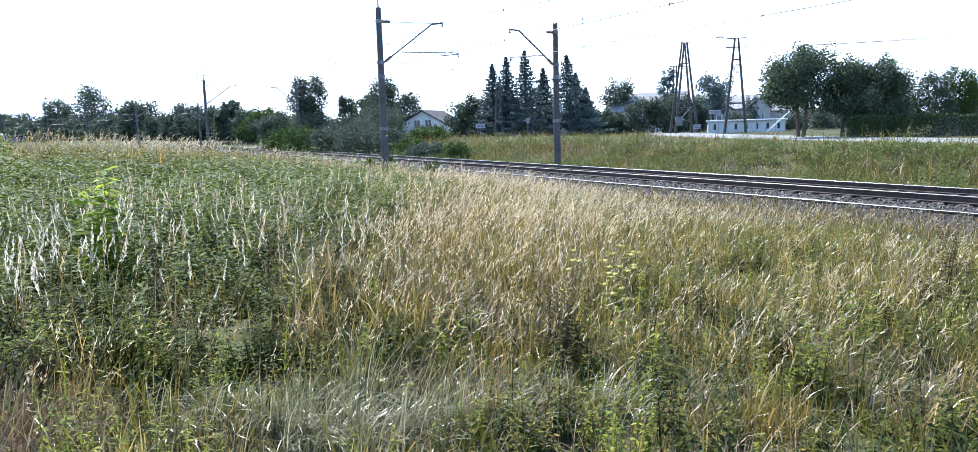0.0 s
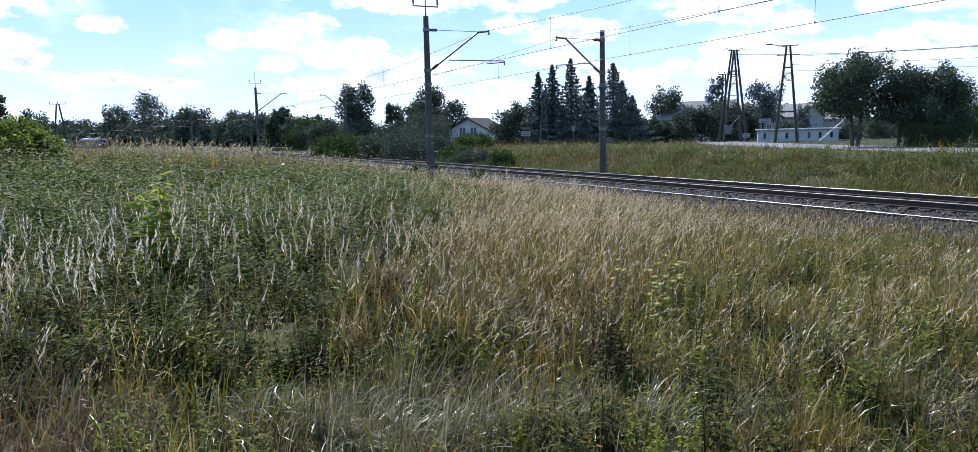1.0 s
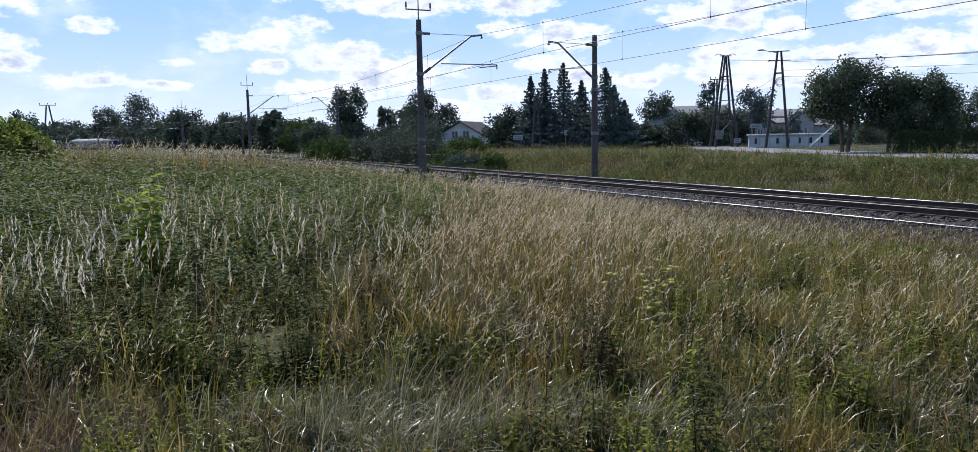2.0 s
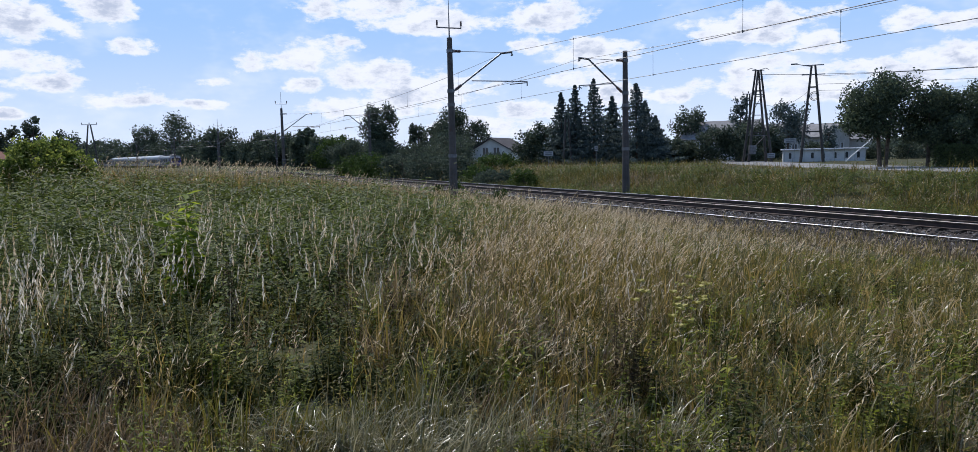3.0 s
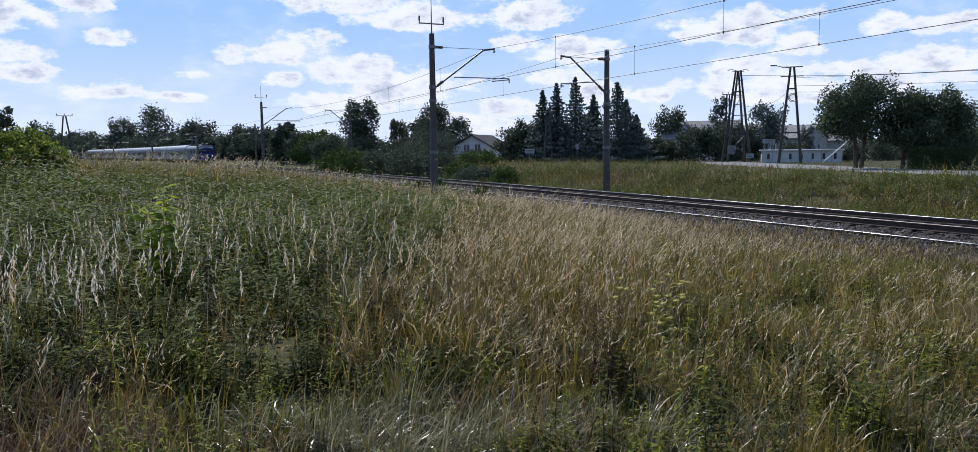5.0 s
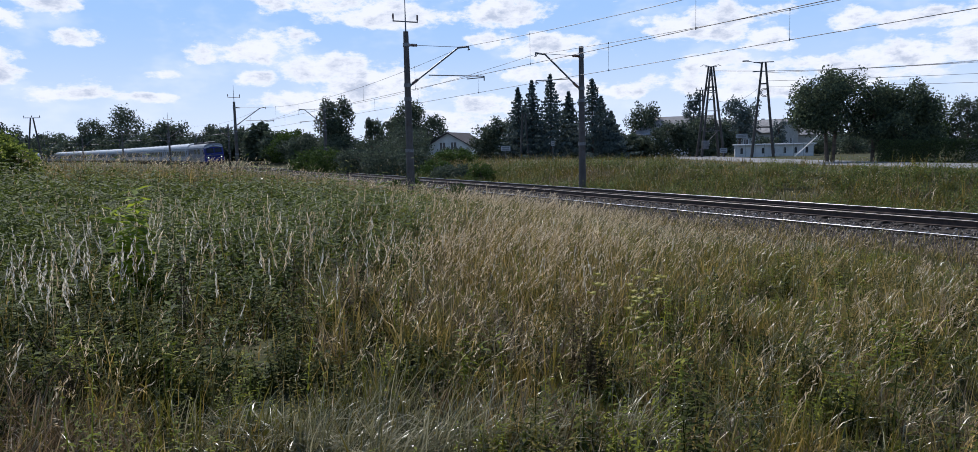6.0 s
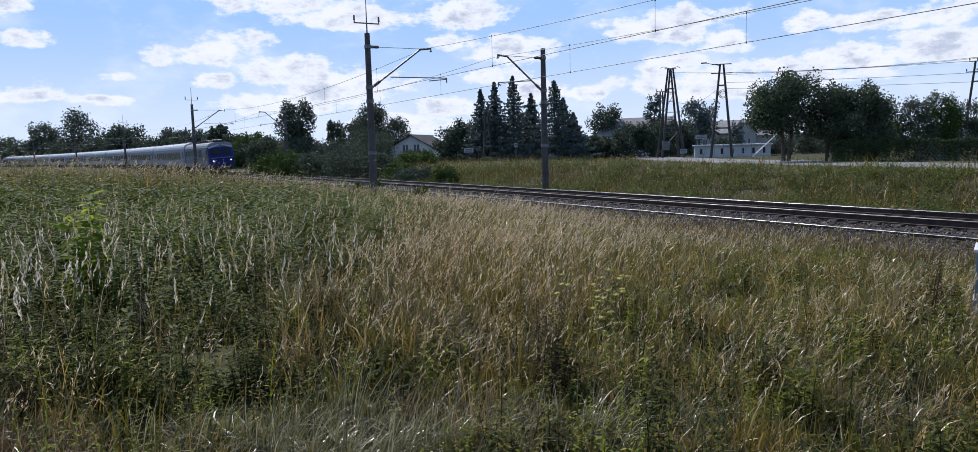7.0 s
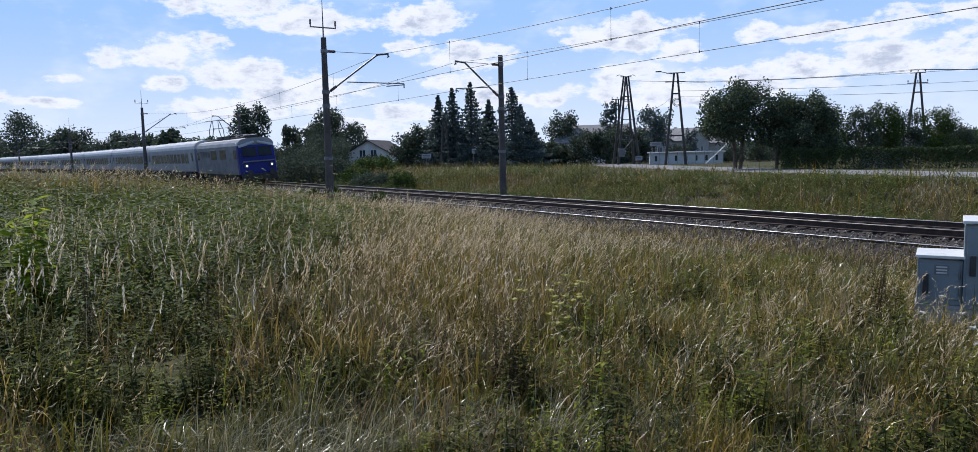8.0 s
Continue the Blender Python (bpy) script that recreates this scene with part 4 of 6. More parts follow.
def house(name, m, w, d, wall, rise, label, roof, walls, windows=((0.0, 0.55),), chimney=True, hip=False):
    """A gabled house; the gable faces local -y."""
    t = thing(name, m, label, "house", "houses beyond the line")
    bm = bmesh.new()
    gable = 0.0 if hip else rise
    v = [(-w / 2, -d / 2, 0), (w / 2, -d / 2, 0), (w / 2, -d / 2, wall), (0, -d / 2, wall + gable), (-w / 2, -d / 2, wall)]
    f = [bm.verts.new(p) for p in v]
    b = [bm.verts.new((x, d / 2, z)) for x, _, z in v]
    bm.faces.new(f)
    bm.faces.new(b[::-1])
    for i in range(5):
        bm.faces.new((f[i], b[i], b[(i + 1) % 5], f[(i + 1) % 5]))
    bmesh.ops.recalc_face_normals(bm, faces=bm.faces)
    part("wall", bm, walls, t)
    bm = bmesh.new()
    ln = math.hypot(w / 2 + 0.5, rise * (w / 2 + 0.5) / (w / 2))
    ang = math.atan2(rise, w / 2)
    if hip:
        o = 0.55
        eave = [Vector((sx * (w / 2 + o), sy * (d / 2 + o), wall - 0.1)) for sx, sy in ((-1, -1), (1, -1), (1, 1), (-1, 1))]
        ridge = [Vector((0, -d * 0.12, wall + rise)), Vector((0, d * 0.12, wall + rise))]
        low = [bm.verts.new(p) for p in eave]
        up = [bm.verts.new(p + Vector((0, 0, 0.16))) for p in eave]
        q0, q1 = [bm.verts.new(p) for p in ridge]
        for i in range(4):
            bm.faces.new((low[i], low[(i + 1) % 4], up[(i + 1) % 4], up[i]))
        bm.faces.new(low[::-1])
        for f in ((up[0], up[1], q0), (up[1], up[2], q1, q0), (up[2], up[3], q1), (up[3], up[0], q0, q1)):
            bm.faces.new(f)
    for s in () if hip else (1, -1):
        mid = (s * (w / 4 + 0.2), 0, wall + rise / 2 - 0.2 * rise / (w / 2) + 0.1)
        box(bm, mid, (ln, d + 0.9, 0.14), Euler((0, s * ang, 0)).to_matrix().to_4x4())
    r = part("roof", bm, roof, t)
    if chimney:
        bm = bmesh.new()
        box(bm, (w * 0.16, d * 0.1, wall + rise * 0.95), (0.5, 0.5, 1.1), bevel=0.03)
        part("chimney", bm, M["concrete"], r)
    for x, hz in windows:
        bm = bmesh.new()
        box(bm, (x, -d / 2 - 0.01, wall * hz + (0.9 if hz > 1 else 0)), (0.9, 0.06, 1.1))
        wn = part("window", bm, M["pane"], t)
        bm = bmesh.new()
        for dx in (-0.48, 0.0, 0.48):
            box(bm, (x + dx, -d / 2 - 0.035, wall * hz + (0.9 if hz > 1 else 0)), (0.07, 0.08, 1.2))
        part("window_frame", bm, M["white_wall"], wn)
    return t


house("house", pose(-9.2, 119.7, 0.6, 0, 0, -14), 7.0, 10, 2.0, 1.95, "small pale gabled house with a dark roof, half hidden by shrubs", M["dark_roof"], M["gable_wall"], ((-0.9, 1.0), (0.9, 1.0)), False)
house("house", pose(23.6, 109.0, 0.4, 0, 0, 62), 7.5, 9.5, 3.2, 2.3, "grey house with a pale side wall among dark trees", M["grey_roof"], M["white_wall"], ((1.5, 0.5),), False)
house("house", pose(-43.4, 47.3, 0.2, 0, 0, 52), 9.0, 9.0, 2.4, 1.9, "low house with a brown hipped tile roof beside bushes", M["tile_roof"], M["plaster"], ((1.8, 0.55), (-1.8, 0.55)), False, True)
for i, (x, y, w, hh) in enumerate([(35.0, 128, 8, 3.2), (46.0, 140, 9, 3.4), (57.0, 150, 8, 3.0)]):
    house("house", pose(x, y, 0.4, 0, 0, 20 + 25 * i), w, 9, hh, 2.2, "distant pale house with a grey roof", M["grey_roof"], M["plaster"], ((-1.5, 0.5), (1.5, 0.5)))


def make_shed():
    t = thing("garage_row", pose(28.4, 83.3, 0.52, 0, 0, -15), "low white garage row with arched dark openings", "shed")
    bm = bmesh.new()
    box(bm, (0, 0, 0.64), (8.0, 3.5, 1.28), bevel=0.03)
    part("wall", bm, M["white_wall"], t)
    bm = bmesh.new()
    box(bm, (0, -0.1, 1.34), (8.4, 4.0, 0.12), bevel=0.03)
    part("roof", bm, M["sign_white"], t, "bright white flat roof edge")
    for i in range(7):
        bm = bmesh.new()
        x = -3.3 + i * 1.1
        box(bm, (x, -1.76, 0.62), (0.26, 0.06, 0.5))
        tube(bm, (x, -1.79, 0.87), (x, -1.73, 0.87), 0.13, None, 12)
        part("opening", bm, M["pane"], t, "dark arched opening")
    for i in range(9):
        bm = bmesh.new()
        box(bm, (-3.9 + i * 0.97, -2.6, 0.75), (0.06, 0.06, 1.5))
        part("fence_post", bm, M["green_post"], t)


make_shed()


def make_fence():
    """Concrete panel wall between the hedges, and the long wall behind the gardens."""
    for x, y, L, H, turn, lab in ((30.4, 48.9, 2.4, 1.38, -34, "dark grey concrete panel between two hedges"), (55.0, 74.5, 14.0, 2.2, -37, "long grey concrete panel wall behind gardens")):
        t = thing("concrete_fence", pose(x, y, float(ground_z(x, y)) - 0.05, 0, 0, turn), lab, "fence", "concrete fences")
        k = max(1, round(L / 2.2))
        for i in range(k):
            for j in range(4):
                bm = bmesh.new()
                box(bm, (-L / 2 + (i + 0.5) * L / k, 0, H * (j + 0.5) / 4), (L / k - 0.14, 0.06, H / 4 - 0.012), bevel=0.012)
                part("panel", bm, M["concrete"], t)
        for i in range(k + 1):
            bm = bmesh.new()
            box(bm, (-L / 2 + i * L / k, 0, H / 2 + 0.04), (0.15, 0.15, H + 0.08), bevel=0.015)
            part("post", bm, M["concrete"], t)


make_fence()


def a_pole(name, x, y, height, spread, turn, label, legs=2, brace=True, arms=((0.0, 1.5),), ring=False, lamp=False, pins=True):
    """A power pole of two leaning legs (or two pairs), tied at the foot third, with arms near the top."""
    z = float(ground_z(x, y))
    t = thing(name, pose(x, y, z - 0.1, 0, 0, turn), label, "power pole", "power poles")
    rows = (0.0,) if legs == 2 else (-0.5, 0.5)
    for yy in rows:
        for s in (-1, 1):
            bm = bmesh.new()
            tube(bm, (s * spread / 2, yy * 1.5, 0), (s * 0.16, yy * 0.6, height), 0.15, 0.10, 10)
            part("leg", bm, M["pole"], t)
    if brace:
        for h in (0.33, 0.78):
            bm = bmesh.new()
            w = spread * (1 - h) + 0.3 * h
            box(bm, (0, 0, h * height), (w, 0.12, 0.14))
            part("brace", bm, M["pole"], t)
    for dz, w in arms:
        bm = bmesh.new()
        box(bm, (0, 0, height - dz), (w, 0.09, 0.09))
        arm = part("cross_arm", bm, M["dark_steel"], t)
        if pins:
            for px in (-w / 2 + 0.06, 0.0, w / 2 - 0.06):
                bm = bmesh.new()
                tube(bm, (px, 0, height - dz + 0.04), (px, 0, height - dz + 0.16), 0.02, None, 6)
                tube(bm, (px, 0, height - dz + 0.14), (px, 0, height - dz + 0.34), 0.07, 0.045, 8)
                part("insulator", bm, M["insulator"], arm)
    if legs == 4:
        for h0, h1 in ((0.08, 0.3), (0.3, 0.52), (0.52, 0.72), (0.72, 0.9)):
            bm = bmesh.new()
            x0, x1 = spread / 2 * (1 - h0) + 0.16 * h0, spread / 2 * (1 - h1) + 0.16 * h1
            tube(bm, (-x0, 0.3, h0 * height), (x1, 0.3, h1 * height), 0.03, None, 6)
            tube(bm, (-x1, -0.3, h1 * height), (x1, -0.3, h1 * height), 0.04, None, 6)
            part("lattice_bar", bm, M["dark_steel"], t)
        bm = bmesh.new()
        box(bm, (-0.9, -0.75, 1.5), (0.7, 0.45, 0.95), bevel=0.03)
        part("switch_box", bm, M["dark_steel"], t, "grey switch box on the legs")
        for sx in (-1, 1):
            bm = bmesh.new()
            tube(bm, (0, 0, height), (sx * 0.85, 0, height + 0.22), 0.03, None, 6)
            tube(bm, (sx * 0.85, 0, height + 0.22), (sx * 1.2, 0, height + 0.05), 0.03, None, 6)
            part("switch_arm", bm, M["dark_steel"], t)
    if ring:
        bm = bmesh.new()
        for i in range(16):
            a0, a1 = i * math.pi / 8, (i + 1) * math.pi / 8
            for rr in (0.42, 0.3):
                tube(bm, (0.1 + rr * math.cos(a0), -0.16, 6.6 + rr * math.sin(a0)), (0.1 + rr * math.cos(a1), -0.16, 6.6 + rr * math.sin(a1)), 0.035, None, 5)
        part("cable_coil", bm, M["black_plastic"], t, "coil of black spare cable")
    if lamp:
        bm = bmesh.new()
        tube(bm, (-0.1, 0, height - 0.15), (-1.5, -0.1, height + 0.15), 0.035, None, 6)
        box(bm, (-1.75, -0.12, height + 0.18), (0.6, 0.22, 0.12), bevel=0.03)
        part("street_light", bm, M["dark_steel"], t, "grey street light on a bracket")
    return t


a_pole("power_pole", 24.9, 76.0, 9.6, 2.1, -12, "tall A-shaped concrete power pole with a lamp and a cable coil", arms=((0.0, 1.9), (0.9, 2.1)), ring=True, lamp=True, pins=False)
a_pole("power_pole", 21.8, 84.2, 10.1, 2.6, 8, "tall four-legged power pole carrying switchgear", legs=4, arms=((0.0, 1.3), (2.6, 1.0), (3.6, 0.9)), pins=False)
a_pole("power_pole", 24.4, 98.9, 8.6, 0.6, 0, "slim distant power pole with pin insulators", brace=False, arms=((0.0, 1.5), (0.8, 1.2)))
a_pole("power_pole", 53.0, 78.9, 9.6, 2.2, -28, "tall A-shaped power pole with insulators above the gardens", arms=((0.0, 1.5), (1.1, 2.0)))
a_pole("power_pole", -71.7, 108.4, 7.7, 2.2, 25, "distant A-shaped wooden power pole with insulators", brace=False, arms=((0.0, 2.2),))
a_pole("power_pole", 1.0, 84.0, 5.2, 0.9, 0, "thin grey pole in front of the spruces", brace=False, arms=((0.3, 0.6),), pins=False)


def wires():
    def line(name, p0, p1, sag, label):
        bm = bmesh.new()
        pts = [Vector(p0).lerp(Vector(p1), i / 14) - Vector((0, 0, sag * 4 * (i / 14) * (1 - i / 14))) for i in range(15)]
        for q0, q1 in zip(pts, pts[1:]):
            tube(bm, q0, q1, 0.016, None, 4)
        tagged(new(name, finish(name, bm, M["wire"])), label, "wire", "power lines")
    lab = "thin dark power line strung between poles"
    for dx, dz in ((-0.7, 10.3), (0.0, 10.35), (0.7, 10.3)):
        line("power_line", (53.0 + dx, 78.9, dz), (104 + dx, 62, 10.6), 0.9, lab)
        line("power_line", (53.0 + dx, 78.9, dz), (22.0 + dx * 0.3, 84.2, 10.1), 0.5, lab)
    for z0, z1 in ((9.0, 9.8), (8.2, 8.4), (7.6, 7.3)):
        line("power_line", (25.3, 76.0, z0), (72, 56, z1), 0.5, lab)
    line("power_line", (24.6, 76.0, 7.7), (22.6, 84.2, 6.8), 0.7, "slack dark cable between two poles")


wires()


def sign(x, y, w, h, z, label, legs=1):
    g = float(ground_z(x, y))
    t = thing("road_sign", pose(x, y, g, 0, 0, 0), label, "sign", "signs")
    for i in range(legs):
        bm = bmesh.new()
        px = 0 if legs == 1 else (i - 0.5) * w * 0.7
        tube(bm, (px, 0.04, 0), (px, 0.04, z + h / 2), 0.035, None, 8)
        part("post", bm, M["dark_steel"], t)
    bm = bmesh.new()
    box(bm, (0, 0, z), (w, 0.03, h), bevel=0.008)
    b = part("board", bm, M["sign_dull"], t)
    for i in range(2):
        bm = bmesh.new()
        box(bm, (0, -0.018, z + h * (0.18 - 0.36 * i)), (w * 0.7, 0.006, h * 0.16))
        part("bar", bm, M["sign_grey"], b)


sign(-1.0, 74.6, 0.95, 0.45, 1.45, "small pale sign board on a post by the spruces")
sign(3.5, 69.9, 0.30, 0.42, 1.75, "narrow sign on a thin post on the bank")
sign(27.0, 90.0, 1.4, 0.5, 2.35, "pale notice board on two posts beside the garages", 2)
sign(22.8, 82.5, 0.8, 0.5, 0.75, "small white board at the foot of a power pole")


def guy():
    t = thing("stay_post", pose(31.5, 76.5, 0.5), "pale stay pole leaning against a thin post", "pole")
    bm = bmesh.new()
    tube(bm, (0, 0, 0), (0, 0, 2.3), 0.06, None, 8)
    part("post", bm, M["green_post"], t)
    bm = bmesh.new()
    tube(bm, (-3.2, 0, 0.1), (-0.4, 0, 2.6), 0.05, None, 8)
    part("strut", bm, M["sign_white"], t)


guy()


# ---- signal cabinets ----
def cabinet(x, y, w, d, h, turn, label, emblem):
    z = float(ground_z(x, y))
    t = thing("signal_cabinet", pose(x, y, z, 0, 0, turn), label, "cabinet", "signal cabinets")
    bm = bmesh.new()
    box(bm, (0, 0, 0.10), (w + 0.04, d + 0.04, 0.30), bevel=0.01)
    part("plinth", bm, M["concrete"], t, "grey concrete plinth")
    bm = bmesh.new()
    box(bm, (0, 0, (0.25 + h - 0.05) / 2), (w, d, h - 0.30), bevel=0.012)
    part("body", bm, M["cabinet_paint"], t)
    bm = bmesh.new()
    box(bm, (0, -0.01, h), (w + 0.04, d + 0.08, 0.035), Euler((0.05, 0, 0)).to_matrix().to_4x4(), bevel=0.008)
    part("lid", bm, M["lid_sunlit"], t, "overhanging bright sloping lid")
    bm = bmesh.new()
    box(bm, (0, -d / 2 - 0.008, (0.30 + h - 0.08) / 2), (w - 0.06, 0.018, h - 0.42), bevel=0.006)
    door = part("door", bm, M["cabinet_paint"], t)
    bm = bmesh.new()
    box(bm, (-w / 2 + 0.09, -d / 2 - 0.04, h * 0.60), (0.065, 0.06, 0.24), bevel=0.012)
    part("handle", bm, M["black_plastic"], door, "black swing handle")
    for zz in (0.42, h - 0.22):
        bm = bmesh.new()
        tube(bm, (w / 2 - 0.03, -d / 2 - 0.02, zz - 0.05), (w / 2 - 0.03, -d / 2 - 0.02, zz + 0.05), 0.012, None, 8)
        part("hinge", bm, M["dark_steel"], door)
    if emblem:
        bm = bmesh.new()
        box(bm, (0.02, -d / 2 - 0.02, h * 0.80), (0.15, 0.006, 0.12))
        pl = part("plate", bm, M["dark_steel"], door, "small worn plate")
        for i in range(3):
            bm = bmesh.new()
            box(bm, (0.02, -d / 2 - 0.025, h * 0.80 + 0.035 - 0.035 * i), (0.11, 0.006, 0.015))
            part("bar", bm, M["sign_white"], pl)
    return t


cabinet(6.02, 8.43, 0.46, 0.42, 0.88 - float(ground_z(6.02, 8.43)), -36, "low pale grey steel signal cabinet standing in the weeds", True)
cabinet(6.41, 8.10, 0.55, 0.42, 1.30 - float(ground_z(6.41, 8.10)), -36, "tall pale grey steel signal cabinet beside a lower one", False)


# ---- meadow ----
M["meadow"] = leafy("meadow_grass", [(0.0, (0.08698, 0.07096, 0.01013)), (0.4, (0.2208, 0.166, 0.0305)), (0.72, (0.4014, 0.269, 0.07122)), (1.0, (0.6423, 0.4407, 0.1526))], 0.30, 0.36, 0.30, 0.55)
M["fresh_grass"] = leafy("fresh_grass", [(0.0, (0.05761, 0.06049, 0.006469)), (0.6, (0.1309, 0.1202, 0.01501)), (1.0, (0.2409, 0.1913, 0.03401))], 0.36, 0.36, 0.25, 0.55)
M["straw"] = leafy("dry_seed_heads", [(0.0, (0.3668, 0.2556, 0.1349)), (0.6, (0.6385, 0.4861, 0.2916)), (1.0, (0.9238, 0.7604, 0.5185))], 0.45, 0.42, 0.2)
M["foxtail"] = leafy("white_foxtail_spikes", [(0.0, (0.304, 0.2604, 0.1848)), (0.5, (0.551, 0.4929, 0.3784)), (1.0, (0.741, 0.6789, 0.5544))], 0.62, 0.5, 0.2)
M["brown_thatch"] = leafy("brown_dead_grass", [(0.0, (0.07792, 0.04889, 0.02415)), (0.6, (0.2017, 0.1344, 0.07043)), (1.0, (0.4034, 0.2933, 0.1677))], 0.3, 0.55, 0.2)
M["silver_grass"] = leafy("silvery_tussock_blades", [(0.0, (0.08721, 0.08554, 0.03036)), (0.5, (0.2155, 0.1948, 0.09108)), (1.0, (0.513, 0.4467, 0.2808))], 0.3, 0.3, 0.2, 0.7)
M["nettle"] = leafy("nettle_leaves", [(0.0, (0.03037, 0.04508, 0.00858)), (0.6, (0.08098, 0.1078, 0.01888)), (1.0, (0.184, 0.2058, 0.03604))], 0.42, 0.65, 0.25, 0.15)
M["weed"] = leafy("yellow_green_weeds", [(0.0, (0.0726, 0.09486, 0.01123)), (0.6, (0.1742, 0.1965, 0.02059)), (1.0, (0.334, 0.3185, 0.03276))], 0.45, 0.65, 0.25, 0.15)
M["bright_leaf"] = leafy("bright_plant_leaves", [(0.0, (0.12, 0.17, 0.015)), (0.6, (0.26, 0.32, 0.025)), (1.0, (0.42, 0.46, 0.04))], 0.55, 0.6, 0.2, 0.15)
M["herb"] = leafy("meadow_herb_leaves", [(0.0, (0.03531, 0.0378, 0.00585)), (0.5, (0.1, 0.0903, 0.01287)), (0.85, (0.2001, 0.1628, 0.02925)), (1.0, (0.3531, 0.252, 0.0702))], 0.4, 0.65, 0.3, 0.15)
# weed leaves kept extra deep, with the shade of the near grass in their tone
M["dark_weed"] = leafy("shade_dark_weed_leaves", [(0.0, (0.01848, 0.02464, 0.00504)), (0.7, (0.04488, 0.05152, 0.00945)), (1.0, (0.1122, 0.1064, 0.01764))], 0.12, 0.75, 0.2, 0.05)
M["bank"] = leafy("bank_grass_blades", [(0.0, (0.05979, 0.05508, 0.007956)), (0.5, (0.145, 0.1102, 0.01724)), (1.0, (0.3585, 0.2341, 0.05304))], 0.25, 0.6, 0.3, 0.2)
M["bank_green"] = leafy("bank_green_blades", [(0.0, (0.05564, 0.062, 0.01092)), (0.6, (0.1338, 0.124, 0.02184)), (1.0, (0.2621, 0.212, 0.0468))], 0.28, 0.6, 0.3, 0.2)
M["dock"] = leafy("dark_dock_seed", [(0.0, (0.035, 0.022, 0.014)), (0.6, (0.062, 0.045, 0.022)), (1.0, (0.10, 0.085, 0.03))], 0.1, 0.8, 0.15, 0.04)
M["yellow"] = leafy("yellow_umbels", [(0.0, (0.28, 0.23, 0.03)), (1.0, (0.44, 0.37, 0.06))], 0.3, 0.6, 0.1)
M["white_flower"] = leafy("white_umbels", [(0.0, (0.34, 0.34, 0.28)), (1.0, (0.5, 0.5, 0.43))], 0.3, 0.6, 0.1)


def blades(B, H, W, r, lean=0.35, levels=2, wind=(0.0, 0.0), bend=1.0):
    """Tapering blades of length H and width W at the points B, each bent in an arc of its own."""
    n = len(B)
    v = r.normal(0, 1, (n, 2)) + np.array(wind)[None] * 4
    a = np.arctan2(v[:, 1], v[:, 0])
    t0 = np.abs(r.normal(0, 1, n)) * lean * 0.5
    curve = np.abs(r.normal(0.55, 0.6, n)) * bend + 0.05
    b = a + 1.5708 + r.normal(0, 0.6, n)
    side = np.stack([np.cos(b), np.sin(b), np.zeros(n)], 1)
    H, W = np.broadcast_to(H, n), np.broadcast_to(W, n)
    rows = []
    for l in range(levels + 1):
        t = l / levels
        out = (np.cos(t0) - np.cos(t0 + curve * t)) / curve
        up = (np.sin(t0 + curve * t) - np.sin(t0)) / curve
        c = B + np.stack([np.cos(a) * out, np.sin(a) * out, up], 1) * H[:, None]
        if l == levels:
            rows.append(c[:, None])
        else:
            w = side * (W * 0.5 * (1 - 0.5 * t * t))[:, None]
            rows.append(np.stack([c - w, c + w], 1))
    V = np.concatenate(rows, 1)
    k = 2 * levels + 1
    f = []
    for l in range(levels - 1):
        f += [(2 * l, 2 * l + 1, 2 * l + 3), (2 * l, 2 * l + 3, 2 * l + 2)]
    f.append((2 * levels - 2, 2 * levels - 1, 2 * levels))
    T = (np.array(f)[None] + (np.arange(n) * k)[:, None, None]).reshape(-1, 3)
    tip = V[:, -1]
    return V.reshape(-1, 3), T, tip, (tip - B)[:, :2] / H[:, None]


def heads(tips, d, L, W, r, k=6, loose=0.05, up=0.55):
    """A slender nodding panicle of k narrow spikelets below each stem's tip; loose: how far it spreads."""
    n = len(tips)
    ax = unit(np.concatenate([d * 1.1, np.full((n, 1), up)], 1) + r.normal(0, 0.14, (n, 3)))
    L = L * r.uniform(0.5, 1.25, n)
    parts = []
    for j in range(k):
        u = j / k
        c = tips + ax * (L * (0.3 - u))[:, None] + r.normal(0, 1, (n, 3)) * (L * loose * (0.4 + u))[:, None]
        dr = unit(ax + r.normal(0, 0.2 + loose, (n, 3)))
        sd = unit(np.cross(dr, r.normal(size=(n, 3))))
        h, w = (L * r.uniform(0.09, 0.17, n))[:, None], (W * r.uniform(0.6, 1.2, n))[:, None]
        V = np.stack([c - dr * h, c + sd * w, c + dr * h, c - sd * w], 1).reshape(-1, 3)
        i = np.arange(n)[:, None] * 4
        parts.append((V, np.concatenate([i + (0, 1, 2), i + (0, 2, 3)])))
    return joined(parts)


def fan(r, n, a0, a1, d0, d1, power=1.0):
    """n points between two bearings (degrees right of +y) and two distances, laid on the ground."""
    a = np.radians(r.uniform(a0, a1, n))
    d = np.sqrt(d0 ** 2 + (d1 ** 2 - d0 ** 2) * r.random(n) ** power)
    x, y = np.sin(a) * d, np.cos(a) * d
    return np.stack([x, y, ground_z(x, y)], 1)


